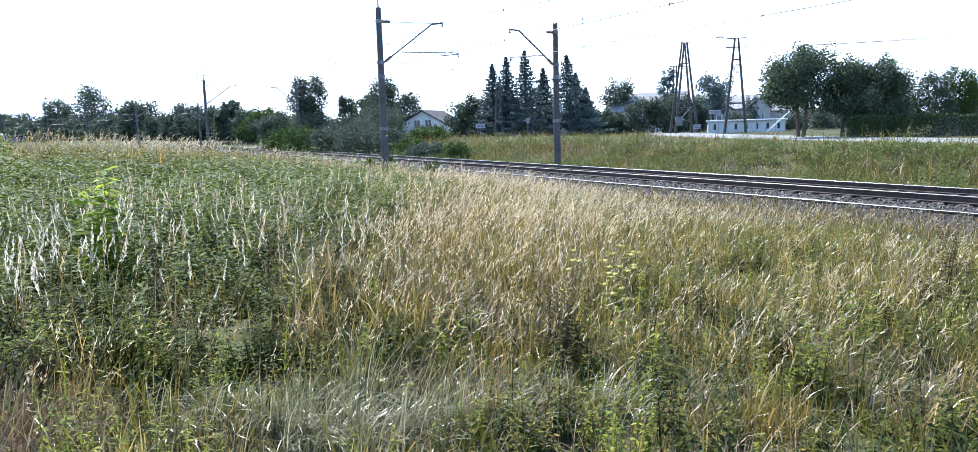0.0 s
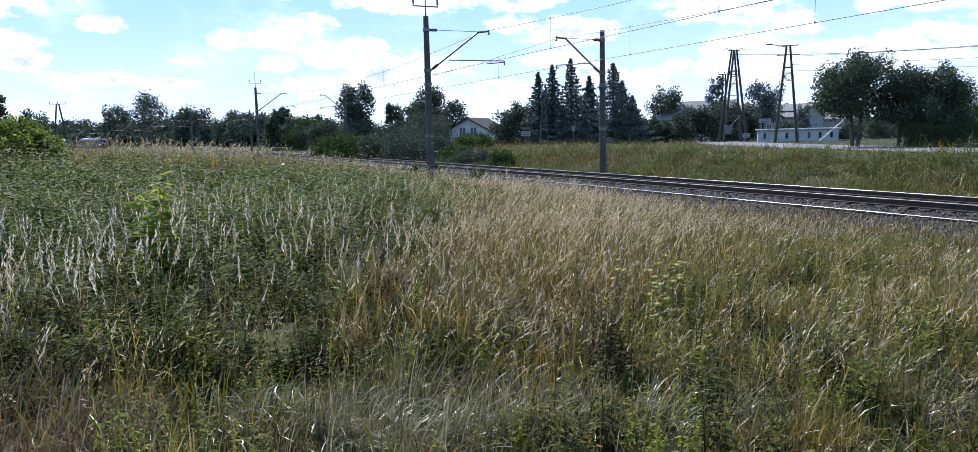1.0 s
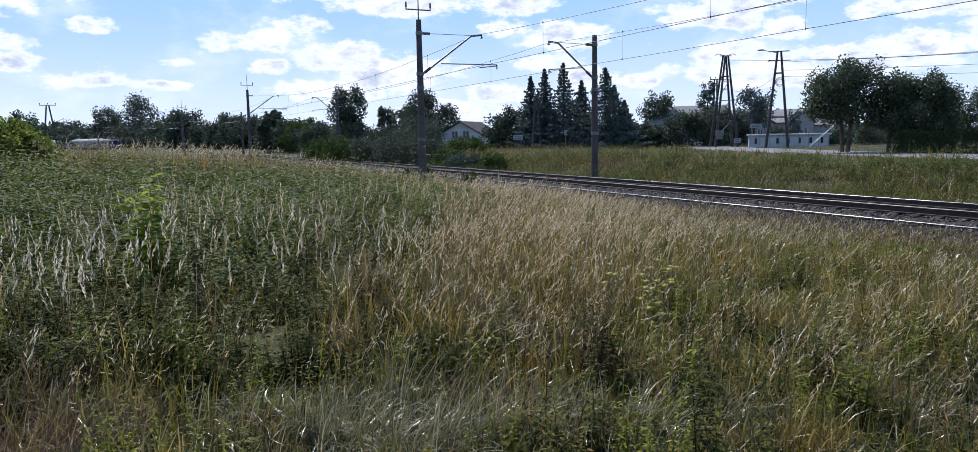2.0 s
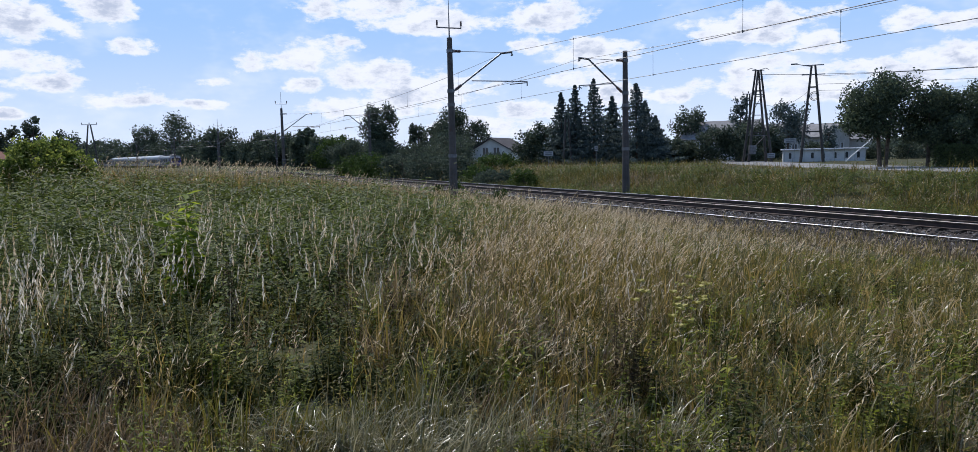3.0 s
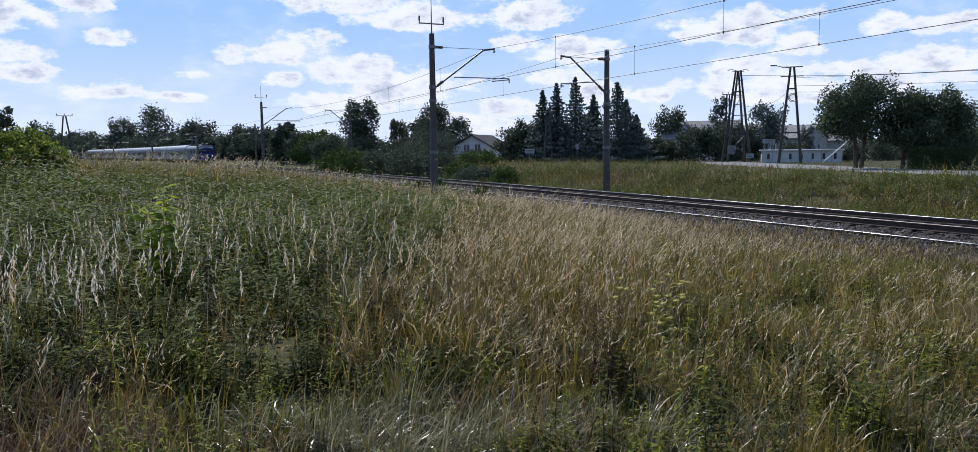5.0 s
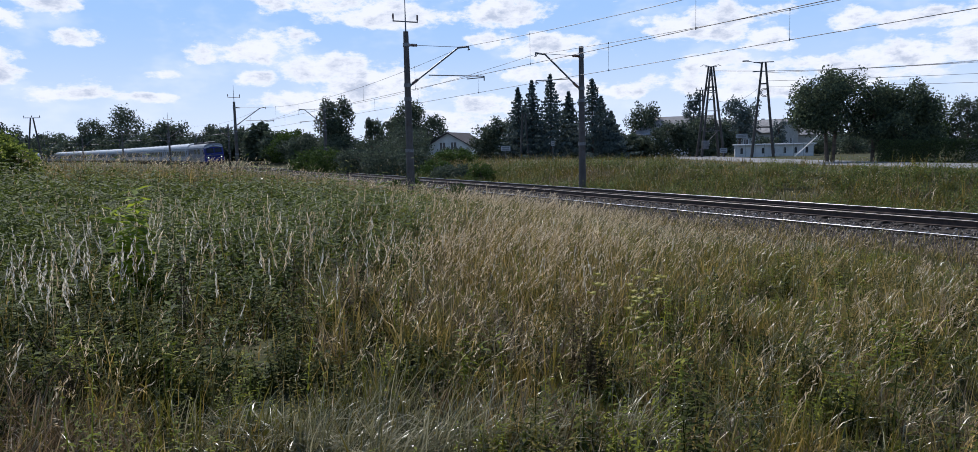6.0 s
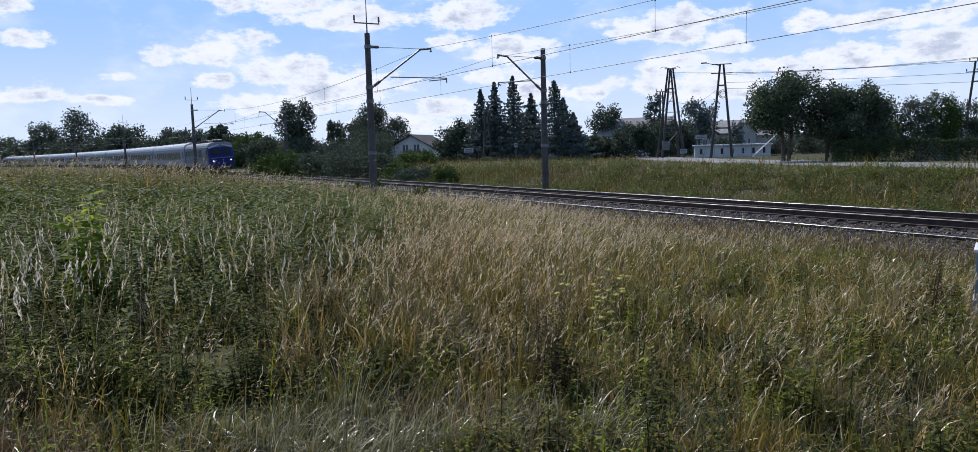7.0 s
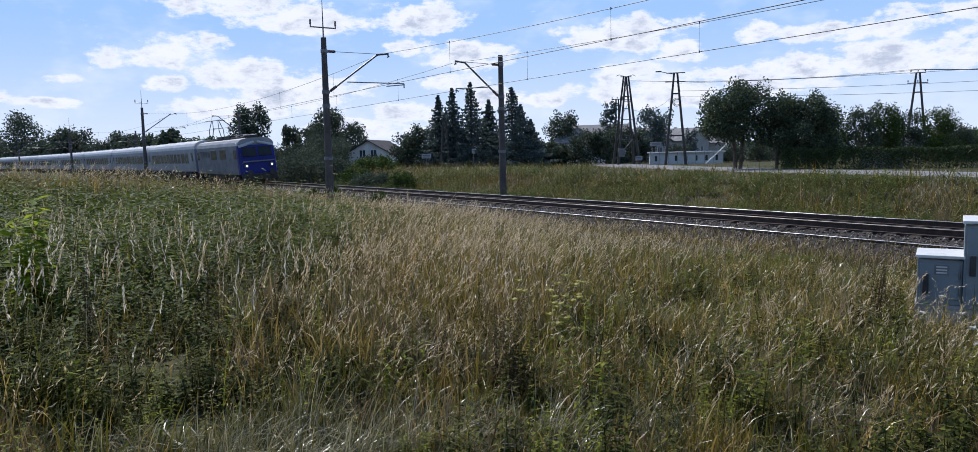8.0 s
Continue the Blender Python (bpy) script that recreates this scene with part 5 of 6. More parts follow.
def patch(x, y, scale, seed):
    """A smooth field from 0 to 1 over the plan."""
    o = seed * 17.3
    v = np.sin(x * scale + o) * np.sin(y * scale * 1.13 + o * 1.7) + 0.6 * np.sin(x * scale * 2.3 - y * scale * 1.6 + o * 0.6) + 0.4 * np.sin(x * scale * 4.1 + y * scale * 4.7 + o)
    return np.clip(0.5 + v / 3.0, 0, 1)


def nettle_share(P):
    """How far the nettles hold the ground: all of it to the left, none to the right."""
    x, y = P[:, 0], P[:, 1]
    a, d = np.degrees(np.arctan2(-x, y)), np.hypot(x, y)
    edge = 6.5 + 9.0 * (patch(x, y, 0.45, 3) - 0.5) + 7.0 * (patch(x, y, 1.3, 19) - 0.5) - 0.10 * (d - 12) + 8.5 * ease((13 - d) / 6)
    return ease((a - edge + 4.5) / 9.0) * ease((d - 4.2 - 1.4 * patch(x, y, 0.8, 5)) / 1.5) * ease((29 - d) / 6.0)


def near_side(P, margin=2.55):
    """On the camera's side of the line, and clear of the cabinets."""
    a, d = np.degrees(np.arctan2(P[:, 0], P[:, 1])), np.hypot(P[:, 0], P[:, 1])
    cab = (np.hypot(P[:, 0] - 6.22, P[:, 1] - 8.26) < 0.8) | ((a > 34.0) & (d > 7.7) & (d < 11.0))
    return (across(P[:, 0], P[:, 1]) < -margin) & ~cab


def stuff(name, parts, mat, label, category):
    V, T = joined(parts)
    return tagged(new(name, mesh_np(name, V, T, mat)), label, category, kind="stuff")


def gaps(P):
    """Hollows among the weeds, where little grows and the stems stand in shade."""
    x, y = P[:, 0], P[:, 1]
    a, d = np.degrees(np.arctan2(-x, y)), np.hypot(x, y)
    hollow = ease((patch(x, y, 1.9, 33) - 0.52) / 0.12) * ease((a - 4) / 8) * ease((13 - d) / 4)
    hollow = np.maximum(hollow, 0.55 * ease((patch(x, y, 2.2, 41) - 0.58) / 0.1) * ease((11 - d) / 4))
    return np.maximum(hollow, 0.92 * ease((a - 11) / 8) * ease((8.0 - d) / 1.2) * ease((d - 4.6) / 0.8))


def height_at(P):
    """How tall the meadow stands: shorter towards the track and by the standing point."""
    x, y = P[:, 0], P[:, 1]
    q = across(x, y)
    left = ease((np.degrees(np.arctan2(-x, y)) + 22) / 26)
    return 0.20 + 0.16 * ease((-q - 1.0) / 4.0) + (0.16 + 0.30 * left) * ease((-q - 4.0) / 6.0) * (0.35 + 0.65 * ease((np.hypot(x, y) - 4.0) / 4.5))


def clumps(r, n, per, a0, a1, d0, d1, spread):
    """Blades gathered in clumps: points, a height factor and the clump of each."""
    C = fan(r, n, a0, a1, d0, d1)
    k = np.repeat(np.arange(n), r.poisson(per, n))
    size = spread * r.uniform(0.6, 1.5, n)
    o = r.normal(0, 1, (len(k), 2)) * size[k, None]
    x, y = C[k, 0] + o[:, 0], C[k, 1] + o[:, 1]
    tall = np.clip(r.normal(0.85, 0.26, n), 0.35, 1.5)
    f = tall[k] * (1 - 0.22 * np.hypot(o[:, 0], o[:, 1]) / size[k])
    return np.stack([x, y, ground_z(x, y)], 1), np.clip(f, 0.2, 1.6), k


def make_meadow():
    r = np.random.default_rng(400)
    kinds = {"meadow": [], "fresh": [], "brown": [], "straw": []}
    for n, per, d0, d1, w, lv, sp in ((460, 105, 2.9, 7.5, 0.0068, 3, 0.12), (1500, 46, 7.0, 15, 0.0098, 3, 0.15), (3600, 15, 14, 34, 0.018, 2, 0.22), (4200, 5, 33, 75, 0.033, 1, 0.4)):
        P, f, k = clumps(r, n, per, -44, 41, d0, d1, sp)
        kind = r.random(n)
        shift = 0.35 * (patch(P[:, 0], P[:, 1], 0.3, 8) - 0.5) - 0.2 * ease((np.degrees(np.arctan2(P[:, 0], P[:, 1])) - 8) / 14)
        keep = near_side(P, 1.0)
        ns = nettle_share(P)
        keep &= r.random(len(P)) > np.maximum(ns * 0.9, 0.92 * gaps(P))
        # thin out towards the track, where stones show through
        q = across(P[:, 0], P[:, 1])
        keep &= r.random(len(P)) < 0.6 + 0.4 * ease((-q - 1.2) / 2.0)
        P, f, k, shift = P[keep], f[keep], k[keep], shift[keep]
        H = height_at(P) * f * r.uniform(0.3, 1.05, len(P))
        tone = kind[k] + shift
        for name, lo, hi, lean in (("fresh", -9, 0.27, 0.32), ("meadow", 0.27, 0.74, 0.30), ("brown", 0.74, 9, 0.38)):
            sel = (tone >= lo) & (tone < hi)
            V, T, _, _ = blades(P[sel], H[sel], w * r.uniform(0.7, 1.5, sel.sum()), r, lean, lv, (0.05, 0.0), 1.25)
            kinds[name].append((V, T))
    # flowering stems with pale nodding heads, in drifts
    for n, d0, d1, w, hl in ((9500, 4.2, 9.5, 0.0036, 0.14), (9000, 8, 20, 0.006, 0.20), (5200, 20, 36, 0.010, 0.26), (2500, 36, 70, 0.02, 0.3)):
        P = fan(r, n, -44, 41, d0, d1)
        P = P[near_side(P, 1.6)]
        a = np.degrees(np.arctan2(P[:, 0], P[:, 1]))
        drift = patch(P[:, 0], P[:, 1], 0.55, 2) ** 1.6 * (0.5 + 1.1 * np.exp(-((a + 1) / 13.0) ** 2) + 1.5 * ease((-a - 17) / 8) * ease((np.hypot(P[:, 0], P[:, 1]) - 19) / 5))
        keep = r.random(len(P)) < (0.08 + 1.2 * drift) * (1 - 0.96 * nettle_share(P) * ease((30 - np.hypot(P[:, 0], P[:, 1])) / 6))
        keep &= (r.random(len(P)) > 0.45 * ease((a - 8) / 12)) & (r.random(len(P)) > 0.9 * gaps(P))
        P = P[keep]
        H = height_at(P) * r.uniform(0.8, 1.25, len(P))
        V, T, tip, d = blades(P, H, w, r, 0.34, 2, (0.32, 0.0), 0.7)
        kinds["meadow"].append((V, T))
        kinds["straw"].append(heads(tip, d, hl, hl * 0.024, r, 8))
    # the verge up against the near rail
    n = 34000
    s, q = -8 + 70 * r.random(n) ** 1.4, -1.02 - np.abs(r.normal(0, 1.3, n))
    X, Y = U[0] * s + N[0] * (q + NEAR), U[1] * s + N[1] * (q + NEAR)
    bed = np.interp(q, [b[0] for b in BED], [b[1] - 0.02 for b in BED])
    P = np.stack([X, Y, np.maximum(ground_z(X, Y), bed)], 1)
    P = P[(r.random(n) < 0.3 + 0.7 * ease((-q - 1.1) / 0.9)) & near_side(P, 1.0)]
    H = r.uniform(0.10, 0.34, len(P))
    for name, lo, hi in (("fresh", 0, 0.3), ("meadow", 0.3, 0.6), ("brown", 0.6, 1)):
        u = r.random(len(P))
        sel = (u >= lo) & (u < hi)
        V, T, tip, d = blades(P[sel], H[sel], 0.011 * r.uniform(0.7, 1.4, sel.sum()), r, 0.35, 2, (0.08, 0.0), 0.8)
        kinds[name].append((V, T))
        pick = r.random(len(tip)) < 0.16
        kinds["straw"].append(heads(tip[pick], d[pick], 0.14, 0.007, r, 5))
    # straw-coloured stand over the rise to the left and beyond
    P = fan(r, 15000, -44, -6, 22, 70)
    P = P[near_side(P, 3.0) & (r.random(len(P)) > 0.8 * nettle_share(P))]
    H = r.uniform(0.35, 0.85, len(P))
    u = r.random(len(P))
    for name, lo, hi in (("meadow", 0, 0.45), ("brown", 0.45, 1)):
        sel = (u >= lo) & (u < hi)
        V, T, tip, d = blades(P[sel], H[sel], 0.022 * r.uniform(0.7, 1.4, sel.sum()), r, 0.3, 1, (0.08, 0.0), 0.5)
        kinds[name].append((V, T))
        pick = r.random(len(tip)) < 0.3
        kinds["straw"].append(heads(tip[pick], d[pick], 0.2, 0.014, r, 3))
    # dead thatch near the standing point and along the foot of the stand
    P = fan(r, 10500, -44, 41, 2.6, 9.0, 1.3)
    P = P[r.random(len(P)) < (0.25 + 0.75 * patch(P[:, 0], P[:, 1], 0.9, 4)) * (1 - 0.82 * gaps(P))]
    V, T, _, _ = blades(P, r.uniform(0.12, 0.42, len(P)), 0.005, r, 1.6, 4, bend=1.8)
    kinds["brown"].append((V, T))
    stuff("meadow_grass", kinds["meadow"], M["meadow"], "tall uncut olive-green meadow grass, drying to straw", "grass")
    stuff("fresh_grass", kinds["fresh"], M["fresh_grass"], "fresh green grass clumps among the dry stems", "grass")
    stuff("seed_heads", kinds["straw"], M["straw"], "pale dry nodding grass seed heads", "grass")
    stuff("brown_grass", kinds["brown"], M["brown_thatch"], "brown dead stems and matted dry grass", "grass")


make_meadow()


def leafy_stems(P, H, r, whorls, leaf, per=2, tiers=(0.25, 1.0), droop=0.35):
    """Upright stems with whorls of pointed leaves: leaf triangles and stem blades."""
    n = len(P)
    SV, ST, tip, d = blades(P, H, 0.008, r, 0.12, 2, bend=0.2)
    parts = []
    for k in range(whorls):
        t = tiers[0] + (tiers[1] - tiers[0]) * (k + r.uniform(-0.3, 0.3, n)) / max(1, whorls - 1)
        t = np.clip(t, 0.08, 1.0)
        c = P.copy()
        c[:, :2] += d * (H * t ** 1.9)[:, None]
        c[:, 2] += H * t * 0.98
        L = leaf * (1.15 - 0.55 * t) * r.uniform(0.75, 1.25, n)
        a = r.uniform(0, 6.283, n)
        for j in range(per):
            b = a + j * 6.283 / per + r.normal(0, 0.2, n)
            dr = np.stack([np.cos(b), np.sin(b), r.uniform(-0.5, 0.45, n) * 1.0 - droop + 0.5 * t], 1)
            dr = unit(dr)
            sd = unit(np.cross(dr, np.array([0, 0, 1.0])) + r.normal(0, 0.25, (n, 3)))
            Lk = L[:, None]
            end = c + dr * Lk
            end[:, 2] -= droop * 0.3 * L
            mid = c + dr * Lk * 0.45
            V = np.stack([c, mid + sd * Lk * 0.2, end, mid - sd * Lk * 0.2], 1).reshape(-1, 3)
            i = np.arange(n)[:, None] * 4
            parts.append((V, np.concatenate([i + (0, 1, 2), i + (0, 2, 3)])))
    return (SV, ST), joined(parts)


def make_weeds():
    r = np.random.default_rng(500)
    stems, lv = [], []
    for n, d0, d1, wh, leaf, per, sp in ((1800, 4.0, 14, 10, 0.12, 2, 0.17), (2600, 13, 34, 6, 0.20, 2, 0.28)):
        P, f, k = clumps(r, n, 5, -44, 0, d0, d1, sp)
        keep = (r.random(len(P)) < nettle_share(P) * (1 - 0.95 * gaps(P))) & near_side(P, 3.2)
        P, f = P[keep], f[keep]
        dist = np.hypot(P[:, 0], P[:, 1])
        H = 0.96 * f ** 1.5 * r.uniform(0.7, 1.1, len(P)) * (0.45 + 0.55 * ease((dist - 6.2) / 2.6) - 0.14 * ease((dist - 14) / 6))
        H *= np.where(r.random(len(P)) < 0.12, 1.3, 1.0) * (1 + 0.35 * ease((np.degrees(np.arctan2(-P[:, 0], P[:, 1])) - 27) / 5) * ease((dist - 11) / 4))
        s, l = leafy_stems(P, H, r, wh, leaf, per, (0.15, 1.0))
        stems.append(s)
        lv.append(l)
    stuff("nettles", lv + stems, M["nettle"], "dense stand of green nettles and tall weeds", "weeds")
    # scattered yellow-green weeds near by and through the meadow
    stems, lv = [], []
    herbs = []
    for n, per, a0, a1, d0, d1, leaf, sp in ((300, 6, -44, 41, 3.1, 7.5, 0.045, 0.10), (520, 5, -16, 41, 6, 17, 0.06, 0.14)):
        P, f, k = clumps(r, n, per, a0, a1, d0, d1, sp)
        kind = r.random(n)
        keep = near_side(P, 3.0) & (r.random(len(P)) > 0.95 * gaps(P))
        P, f, k = P[keep], f[keep], k[keep]
        for lo, hi, dest in ((0, 0.4, (lv, stems)), (0.4, 1.0, (herbs, herbs))):
            sel = (kind[k] >= lo) & (kind[k] < hi)
            s, l = leafy_stems(P[sel], height_at(P[sel]) * f[sel] * r.uniform(0.6, 1.1, sel.sum()), r, 9, leaf, 3)
            dest[0].append(l)
            dest[1].append(s)
    # dark-leaved weeds; their deep tone also paints the shaded pockets in the grass
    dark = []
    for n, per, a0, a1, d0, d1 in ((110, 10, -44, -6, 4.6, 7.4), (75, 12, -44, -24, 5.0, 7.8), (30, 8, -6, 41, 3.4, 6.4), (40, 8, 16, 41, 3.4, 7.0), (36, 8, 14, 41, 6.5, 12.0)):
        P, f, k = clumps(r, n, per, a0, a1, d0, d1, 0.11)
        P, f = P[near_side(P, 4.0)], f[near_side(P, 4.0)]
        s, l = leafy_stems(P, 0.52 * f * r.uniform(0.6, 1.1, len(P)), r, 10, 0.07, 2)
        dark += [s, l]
    stuff("dark_weeds", dark, M["dark_weed"], "dark green leafy undergrowth, deepened to shade the near grass", "weeds")
    stuff("meadow_herbs", herbs, M["herb"], "olive leafy herbs in loose clumps through the meadow", "weeds")
    stuff("leafy_weeds", lv + stems, M["weed"], "low yellow-green leafy weeds in the grass", "weeds")
    # tall pale flowering grass standing among the nettles
    P = fan(r, 2600, -42, 2, 6.0, 16)
    P = P[(nettle_share(P) > 0.25) & (r.random(len(P)) < ease((patch(P[:, 0], P[:, 1], 1.1, 12) - 0.55) / 0.25) * 0.45 + 0.03)]
    V, T, tip, d = blades(P, r.uniform(0.65, 1.0, len(P)), 0.0035, r, 0.3, 3, (0.1, 0.0), 0.6)
    # white spikes gathered in drifts
    fox = []
    for a, dd, n, sx, h in ((39.5, 7.6, 330, 0.42, 0.85), (35.0, 8.4, 210, 0.38, 1.0), (34.6, 7.0, 120, 0.35, 0.7), (31.5, 8.8, 120, 0.4, 1.0), (28.0, 9.2, 70, 0.5, 0.95), (41.5, 6.6, 200, 0.4, 0.7),
                            (21.0, 9.0, 80, 0.6, 0.95), (14.0, 9.5, 110, 0.7, 0.9), (8.0, 9.0, 170, 0.9, 0.8), (3.0, 7.5, 90, 0.7, 0.65), (25.0, 6.0, 60, 0.4, 0.7), (30.0, 7.2, 110, 0.5, 0.95), (11.0, 12.5, 110, 0.9, 0.9)):
        n, sx = int(n * 0.19), sx * 1.6
        X, Y = -math.sin(radians(a)) * dd + r.normal(0, sx, n), math.cos(radians(a)) * dd + r.normal(0, sx, n)
        fox.append(blades(np.stack([X, Y, ground_z(X, Y)], 1), h * r.uniform(0.6, 1.05, n), 0.003, r, 0.3, 3, (0.12, 0.0), 0.45))
    stuff("white_foxtails", [heads(tp, dr, 0.22, 0.0052, r, 14, 0.022, 1.3) for v, t_, tp, dr in fox], M["foxtail"], "drifts of silvery white foxtail spikes among the weeds", "grass")
    stuff("tall_pale_grass", [(V, T), heads(tip, d, 0.26, 0.0048, r, 14, 0.02, 1.6)], M["straw"], "tall pale flowering grass among the nettles", "grass")
    stuff("foxtail_stems", [(v, t_) for v, t_, tp, dr in fox], M["meadow"], "thin olive stems carrying the foxtail spikes", "grass")
    # growth on the far bank
    mead, fresh, straw, brown = [], [], [], []
    for n, per, q0, q1, w, lv_, sp in ((8200, 11, 5.3, 14, 0.024, 2, 0.26), (5600, 5, 14, 42, 0.046, 1, 0.45)):
        s, q = r.uniform(-22, 110, n), r.uniform(q0, q1, n)
        k = np.repeat(np.arange(n), r.poisson(per, n))
        s, q = s[k] + r.normal(0, sp, len(k)), q[k] + r.normal(0, sp, len(k))
        tall, kind = np.clip(r.normal(0.85, 0.32, n), 0.3, 1.7)[k], r.random(n)[k]
        X, Y = U[0] * s + N[0] * (q + NEAR), U[1] * s + N[1] * (q + NEAR)
        P = np.stack([X, Y, ground_z(X, Y)], 1)
        gard = X > road_x(Y) + 3
        ok = (np.abs(X - road_x(Y)) > 3.4) & (~gard | (r.random(len(k)) < 0.25)) & (q > 5.2)
        P, q, tall, kind = P[ok], q[ok], tall[ok], kind[ok]
        H = (0.16 + 0.64 * ease((q - 5.8) / 3.5)) * tall * r.uniform(0.5, 1.1, len(P)) * (0.25 + 0.85 * patch(P[:, 0], P[:, 1], 0.35, 14) + 0.6 * patch(P[:, 0], P[:, 1], 1.3, 15))
        H *= (1 - 0.3 * ease((P[:, 0] - 3) / 9) * ease((q - 9.5) / 3)) * (1 + 0.65 * ease((P[:, 0] - 17) / 5))
        H = np.where(P[:, 0] > road_x(P[:, 1]) + 3, 0.16, H)
        kind = kind + 0.5 * (patch(P[:, 0], P[:, 1], 0.16, 17) - 0.5)
        for lo, hi, dest in ((-9, 0.42, fresh), (0.42, 0.84, mead), (0.84, 9, brown)):
            sel = (kind >= lo) & (kind < hi)
            V, T, tip, d = blades(P[sel], H[sel], w * r.uniform(0.7, 1.4, sel.sum()), r, 0.7, lv_, bend=1.4)
            dest.append((V, T))
            pick = r.random(len(tip)) < 0.10
            straw.append(heads(tip[pick], d[pick], 0.26, 0.010, r, 4))
    s, q = r.uniform(-18, 62, 13000), r.uniform(6.0, 16, 13000)
    X, Y = U[0] * s + N[0] * (q + NEAR), U[1] * s + N[1] * (q + NEAR)
    P = np.stack([X, Y, ground_z(X, Y)], 1)
    lump = ease((patch(X, Y, 0.5, 21) - 0.35 + 0.18 * ease((X - 4) / 8)) / 0.3)
    keep = (r.random(len(P)) < lump) & (X < road_x(Y) - 4)
    P, lump = P[keep], lump[keep]
    st, l = leafy_stems(P, r.uniform(0.4, 0.95, len(P)) * (0.55 + 0.8 * lump * patch(P[:, 0], P[:, 1], 0.9, 23)) * (1 - 0.3 * ease((P[:, 0] - 6) / 8)), r, 6, 0.17, 2)
    stuff("bank_grass", mead, M["bank"], "dry olive grass on the far bank", "grass")
    stuff("bank_brown", brown, M["brown_thatch"], "brown dead grass on the far bank", "grass")
    stuff("bank_green", fresh, M["bank_green"], "green grass on the far bank", "grass")
    stuff("bank_seed_heads", straw, M["straw"], "pale seed heads on the far bank", "grass")
    stuff("bank_weeds", [l, st], M["nettle"], "tall green weeds on the far bank", "weeds")


make_weeds()


def tussock(x, y, n, h, seed, mat="silver_grass"):
    r = np.random.default_rng(seed)
    t = np.zeros((n, 3))
    t[:, :2] = r.normal(0, 0.13, (n, 2))
    V, T, _, _ = blades(t, r.uniform(0.5, 1.1, n) * h, 0.006, r, 0.7, 5, (0.3, -0.1), 1.9)
    ob = new("grass_tussock", mesh_np("grass_tussock", V, T, M[mat]))
    ob.matrix_basis = pose(x, y, float(ground_z(x, y)) - 0.01)
    tagged(ob, "arching silvery grass tussock with glossy blades" if mat == "silver_grass" else "matted brown dead grass tussock" if mat == "brown_thatch" else "dark arching green grass tussock", "grass tussock", "grass tussocks")


def weed_plant(name, x, y, h, seed, mat, label, category, leaf=0.1, whorls=9, per=3, top="", heads_n=0, stems=3, spread=0.12):
    """A single plant that stands out from the meadow."""
    r = np.random.default_rng(seed)
    t = thing(name, pose(x, y, float(ground_z(x, y)) - 0.01), label, category, "plants standing out in the meadow")
    P = np.zeros((stems, 3))
    P[:, :2] = r.normal(0, spread, (stems, 2))
    H = h * r.uniform(0.8, 1.0, stems)
    s, l = leafy_stems(P, H, r, whorls, leaf, per, (0.12, 0.97))
    ob = new("stem", mesh_np("stem", *s, M[mat]))
    ob.parent = t
    ob = new("leaves", mesh_np("leaves", *l, M[mat]))
    ob.parent = t
    if top:
        for i in range(heads_n):
            k = i % stems
            c = np.array([P[k, 0], P[k, 1], H[k]]) + r.normal(0, 1, 3) * (0.13, 0.13, 0.05)
            bm = bmesh.new()
            bmesh.ops.create_icosphere(bm, subdivisions=2, radius=0.034)
            for q in bm.verts:
                q.co = Vector((q.co.x, q.co.y, q.co.z * 0.22 + 0.012 * math.sin(q.co.x * 260) * math.cos(q.co.y * 240))) * r.uniform(0.8, 1.15)
            ob = new("flower_head", finish("flower_head", bm, M[top]))
            ob.location = c
            ob.parent = t
    return t


for i, (a, d, n, h) in enumerate([(-9, 3.8, 240, 0.5), (-5, 3.9, 240, 0.5), (-14, 3.9, 260, 0.48), (-17, 4.1, 240, 0.46), (-1, 3.9, 180, 0.42), (4, 4.0, 160, 0.4), (9, 4.1, 140, 0.38),
                                   (-24, 4.2, 150, 0.42), (-11, 4.5, 160, 0.48), (20, 5.6, 110, 0.42), (24, 5.4, 110, 0.42), (-3, 5.4, 110, 0.5), (15, 4.4, 120, 0.38), (28, 4.6, 120, 0.38), (-33, 4.4, 120, 0.4)]):
    tussock(math.sin(radians(a)) * d, math.cos(radians(a)) * d, n, h, 600 + i)
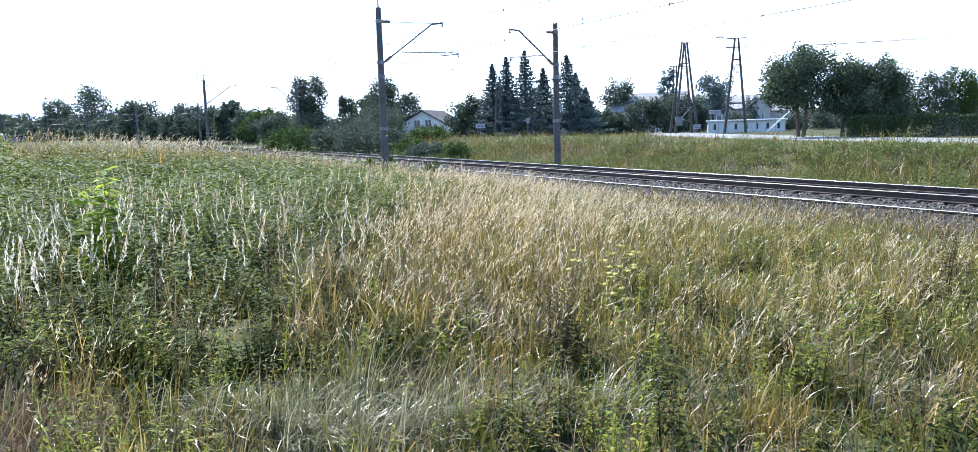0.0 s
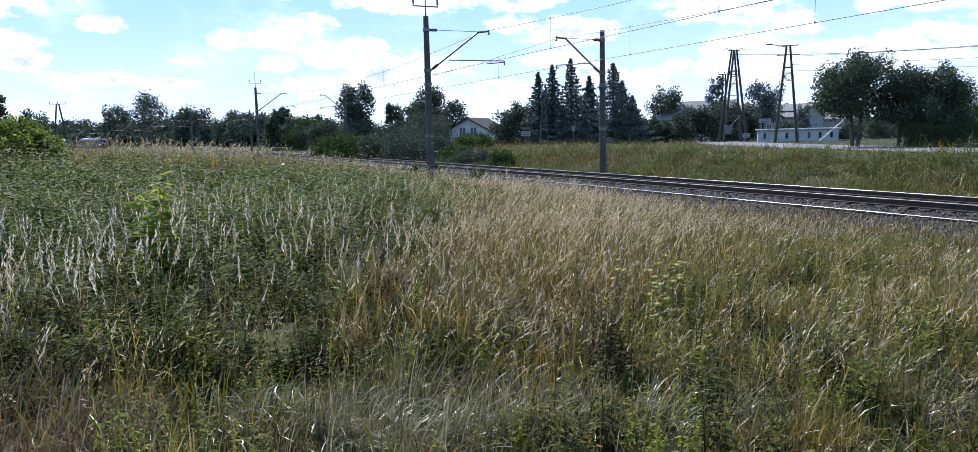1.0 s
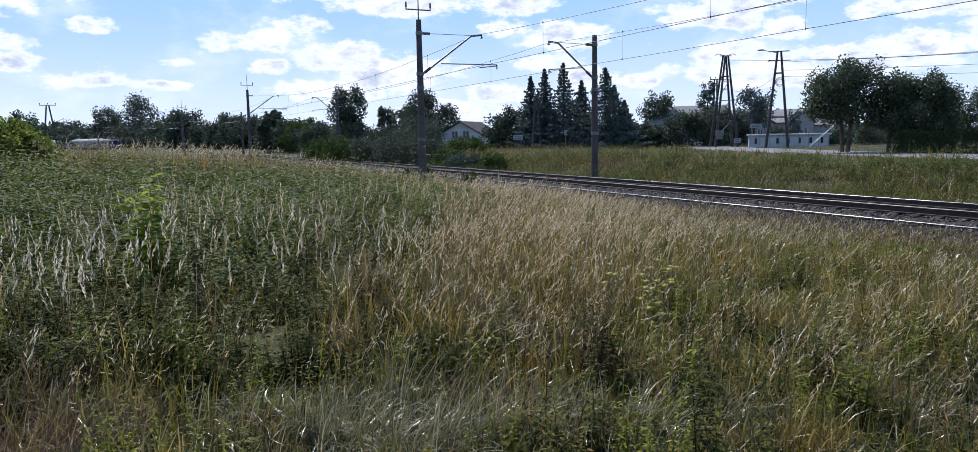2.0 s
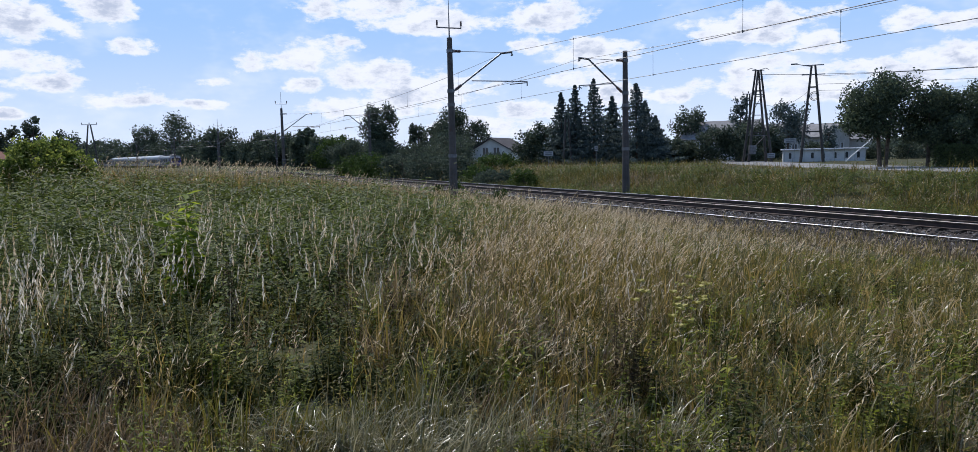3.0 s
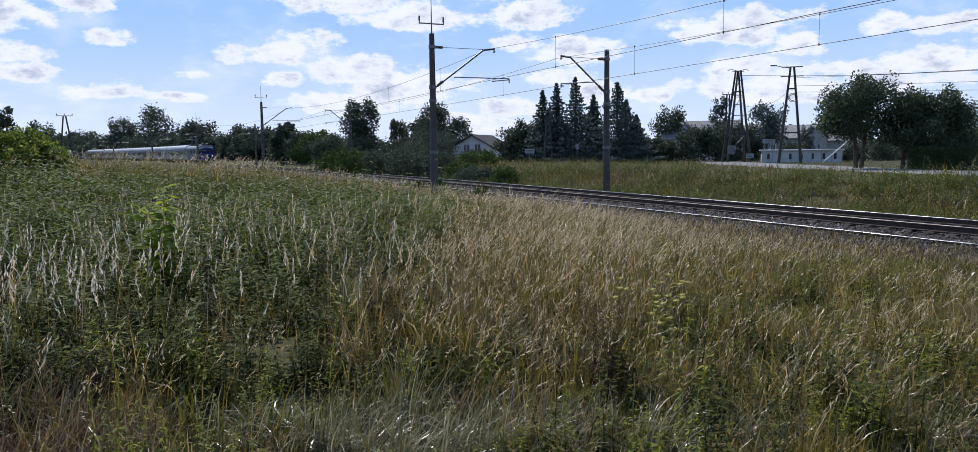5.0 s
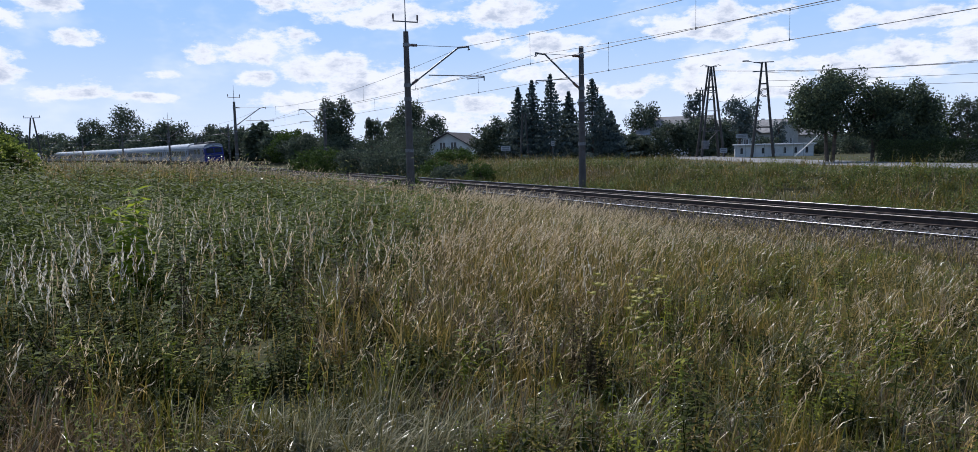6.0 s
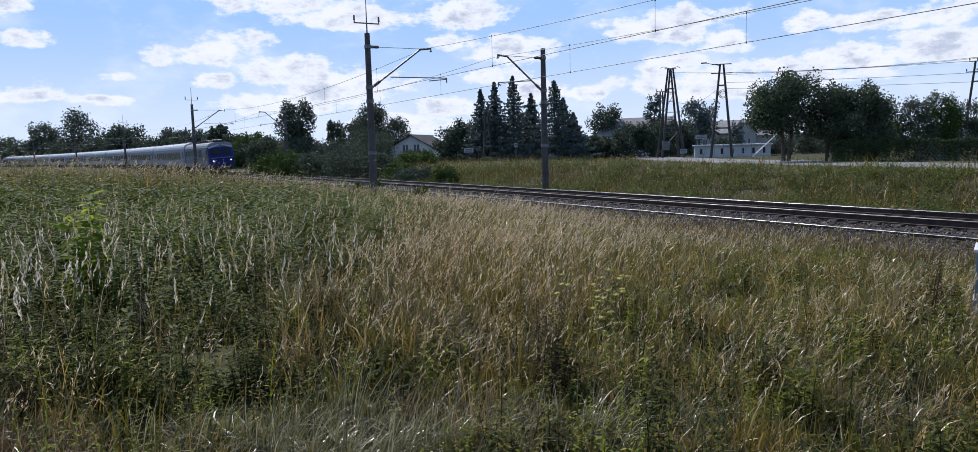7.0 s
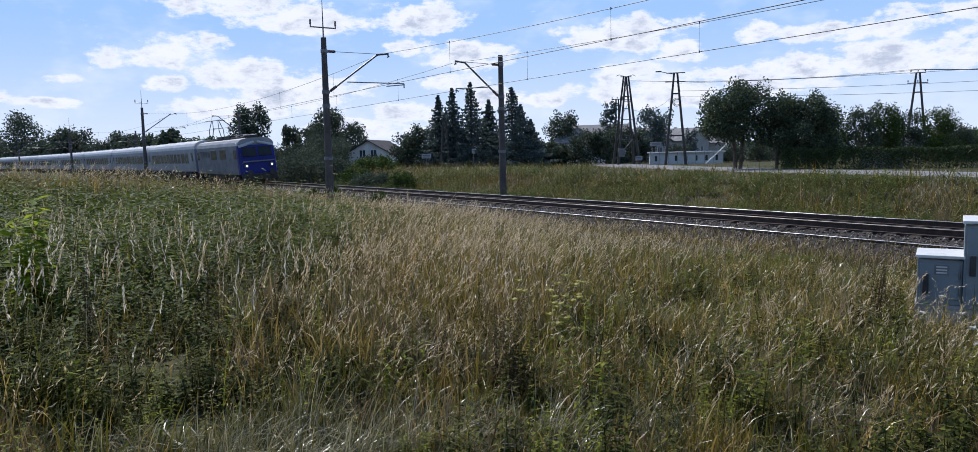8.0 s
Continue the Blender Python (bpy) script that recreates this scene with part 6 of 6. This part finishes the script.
for i, (a, d, n, h) in enumerate([(-41, 4.3, 330, 0.5), (-37, 4.0, 330, 0.48), (-34, 4.4, 300, 0.46), (-39, 4.8, 260, 0.5), (-31, 4.2, 200, 0.4), (-36, 5.0, 260, 0.5)]):
    tussock(math.sin(radians(a)) * d, math.cos(radians(a)) * d, n, h, 640 + i, "brown_thatch")
for i, (a, d) in enumerate([(24, 4.6), (31, 5.6), (3, 5.2)]):
    tussock(math.sin(radians(a)) * d, math.cos(radians(a)) * d, 110, 0.42, 640 + i, "fresh_grass")
DOCK = "dark brown upright dock plant gone to seed"
for i, (x, y, h, st) in enumerate([(0.42, 4.6, 0.72, 6), (0.52, 4.75, 0.6, 5), (0.36, 4.85, 0.78, 4), (4.05, 6.6, 0.95, 6), (4.45, 6.9, 0.8, 4), (-2.6, 4.1, 0.55, 5), (-2.2, 7.0, 0.95, 4), (-3.0, 6.4, 0.9, 4), (-1.4, 6.2, 0.85, 4)]):
    weed_plant("dock_plant", x, y, h, 660 + i, "dock", DOCK, "plant", 0.05, 22, 4, stems=st, spread=0.05)
weed_plant("leafy_plant", -4.1, 7.6, 1.4, 680, "bright_leaf", "tall bright yellow-green leafy plant rising above the nettles", "plant", 0.27, 15, 4, stems=3, spread=0.08)
for i, (x, y, h) in enumerate([(0.72, 5.5, 0.72), (0.92, 5.45, 0.66), (1.08, 5.8, 0.72)]):
    weed_plant("yellow_umbel", x, y, h, 690 + i, "weed", "branching plant with flat yellow flower heads in the meadow", "flower", 0.08, 6, 2, "yellow", 7, stems=3, spread=0.09)
for i, (x, y, h) in enumerate([(4.2, 5.9, 0.42), (3.9, 5.2, 0.40)]):
    weed_plant("white_umbel", x, y, h, 700 + i, "weed", "low plant with small white flower heads", "flower", 0.05, 5, 2, "white_flower", 3, stems=3, spread=0.1)
for i, (x, y, h) in enumerate([(-2.6, 4.3, 0.62), (-2.9, 4.4, 0.5), (-2.2, 4.5, 0.5), (1.9, 4.4, 0.5), (2.6, 4.9, 0.5), (0.9, 4.6, 0.55), (-0.2, 4.9, 0.5)]):
    weed_plant("leafy_weed", x, y, h, 720 + i, "weed", "yellow-green leafy weed in low grass", "plant", 0.085, 9, 3, stems=4, spread=0.1)

motions()
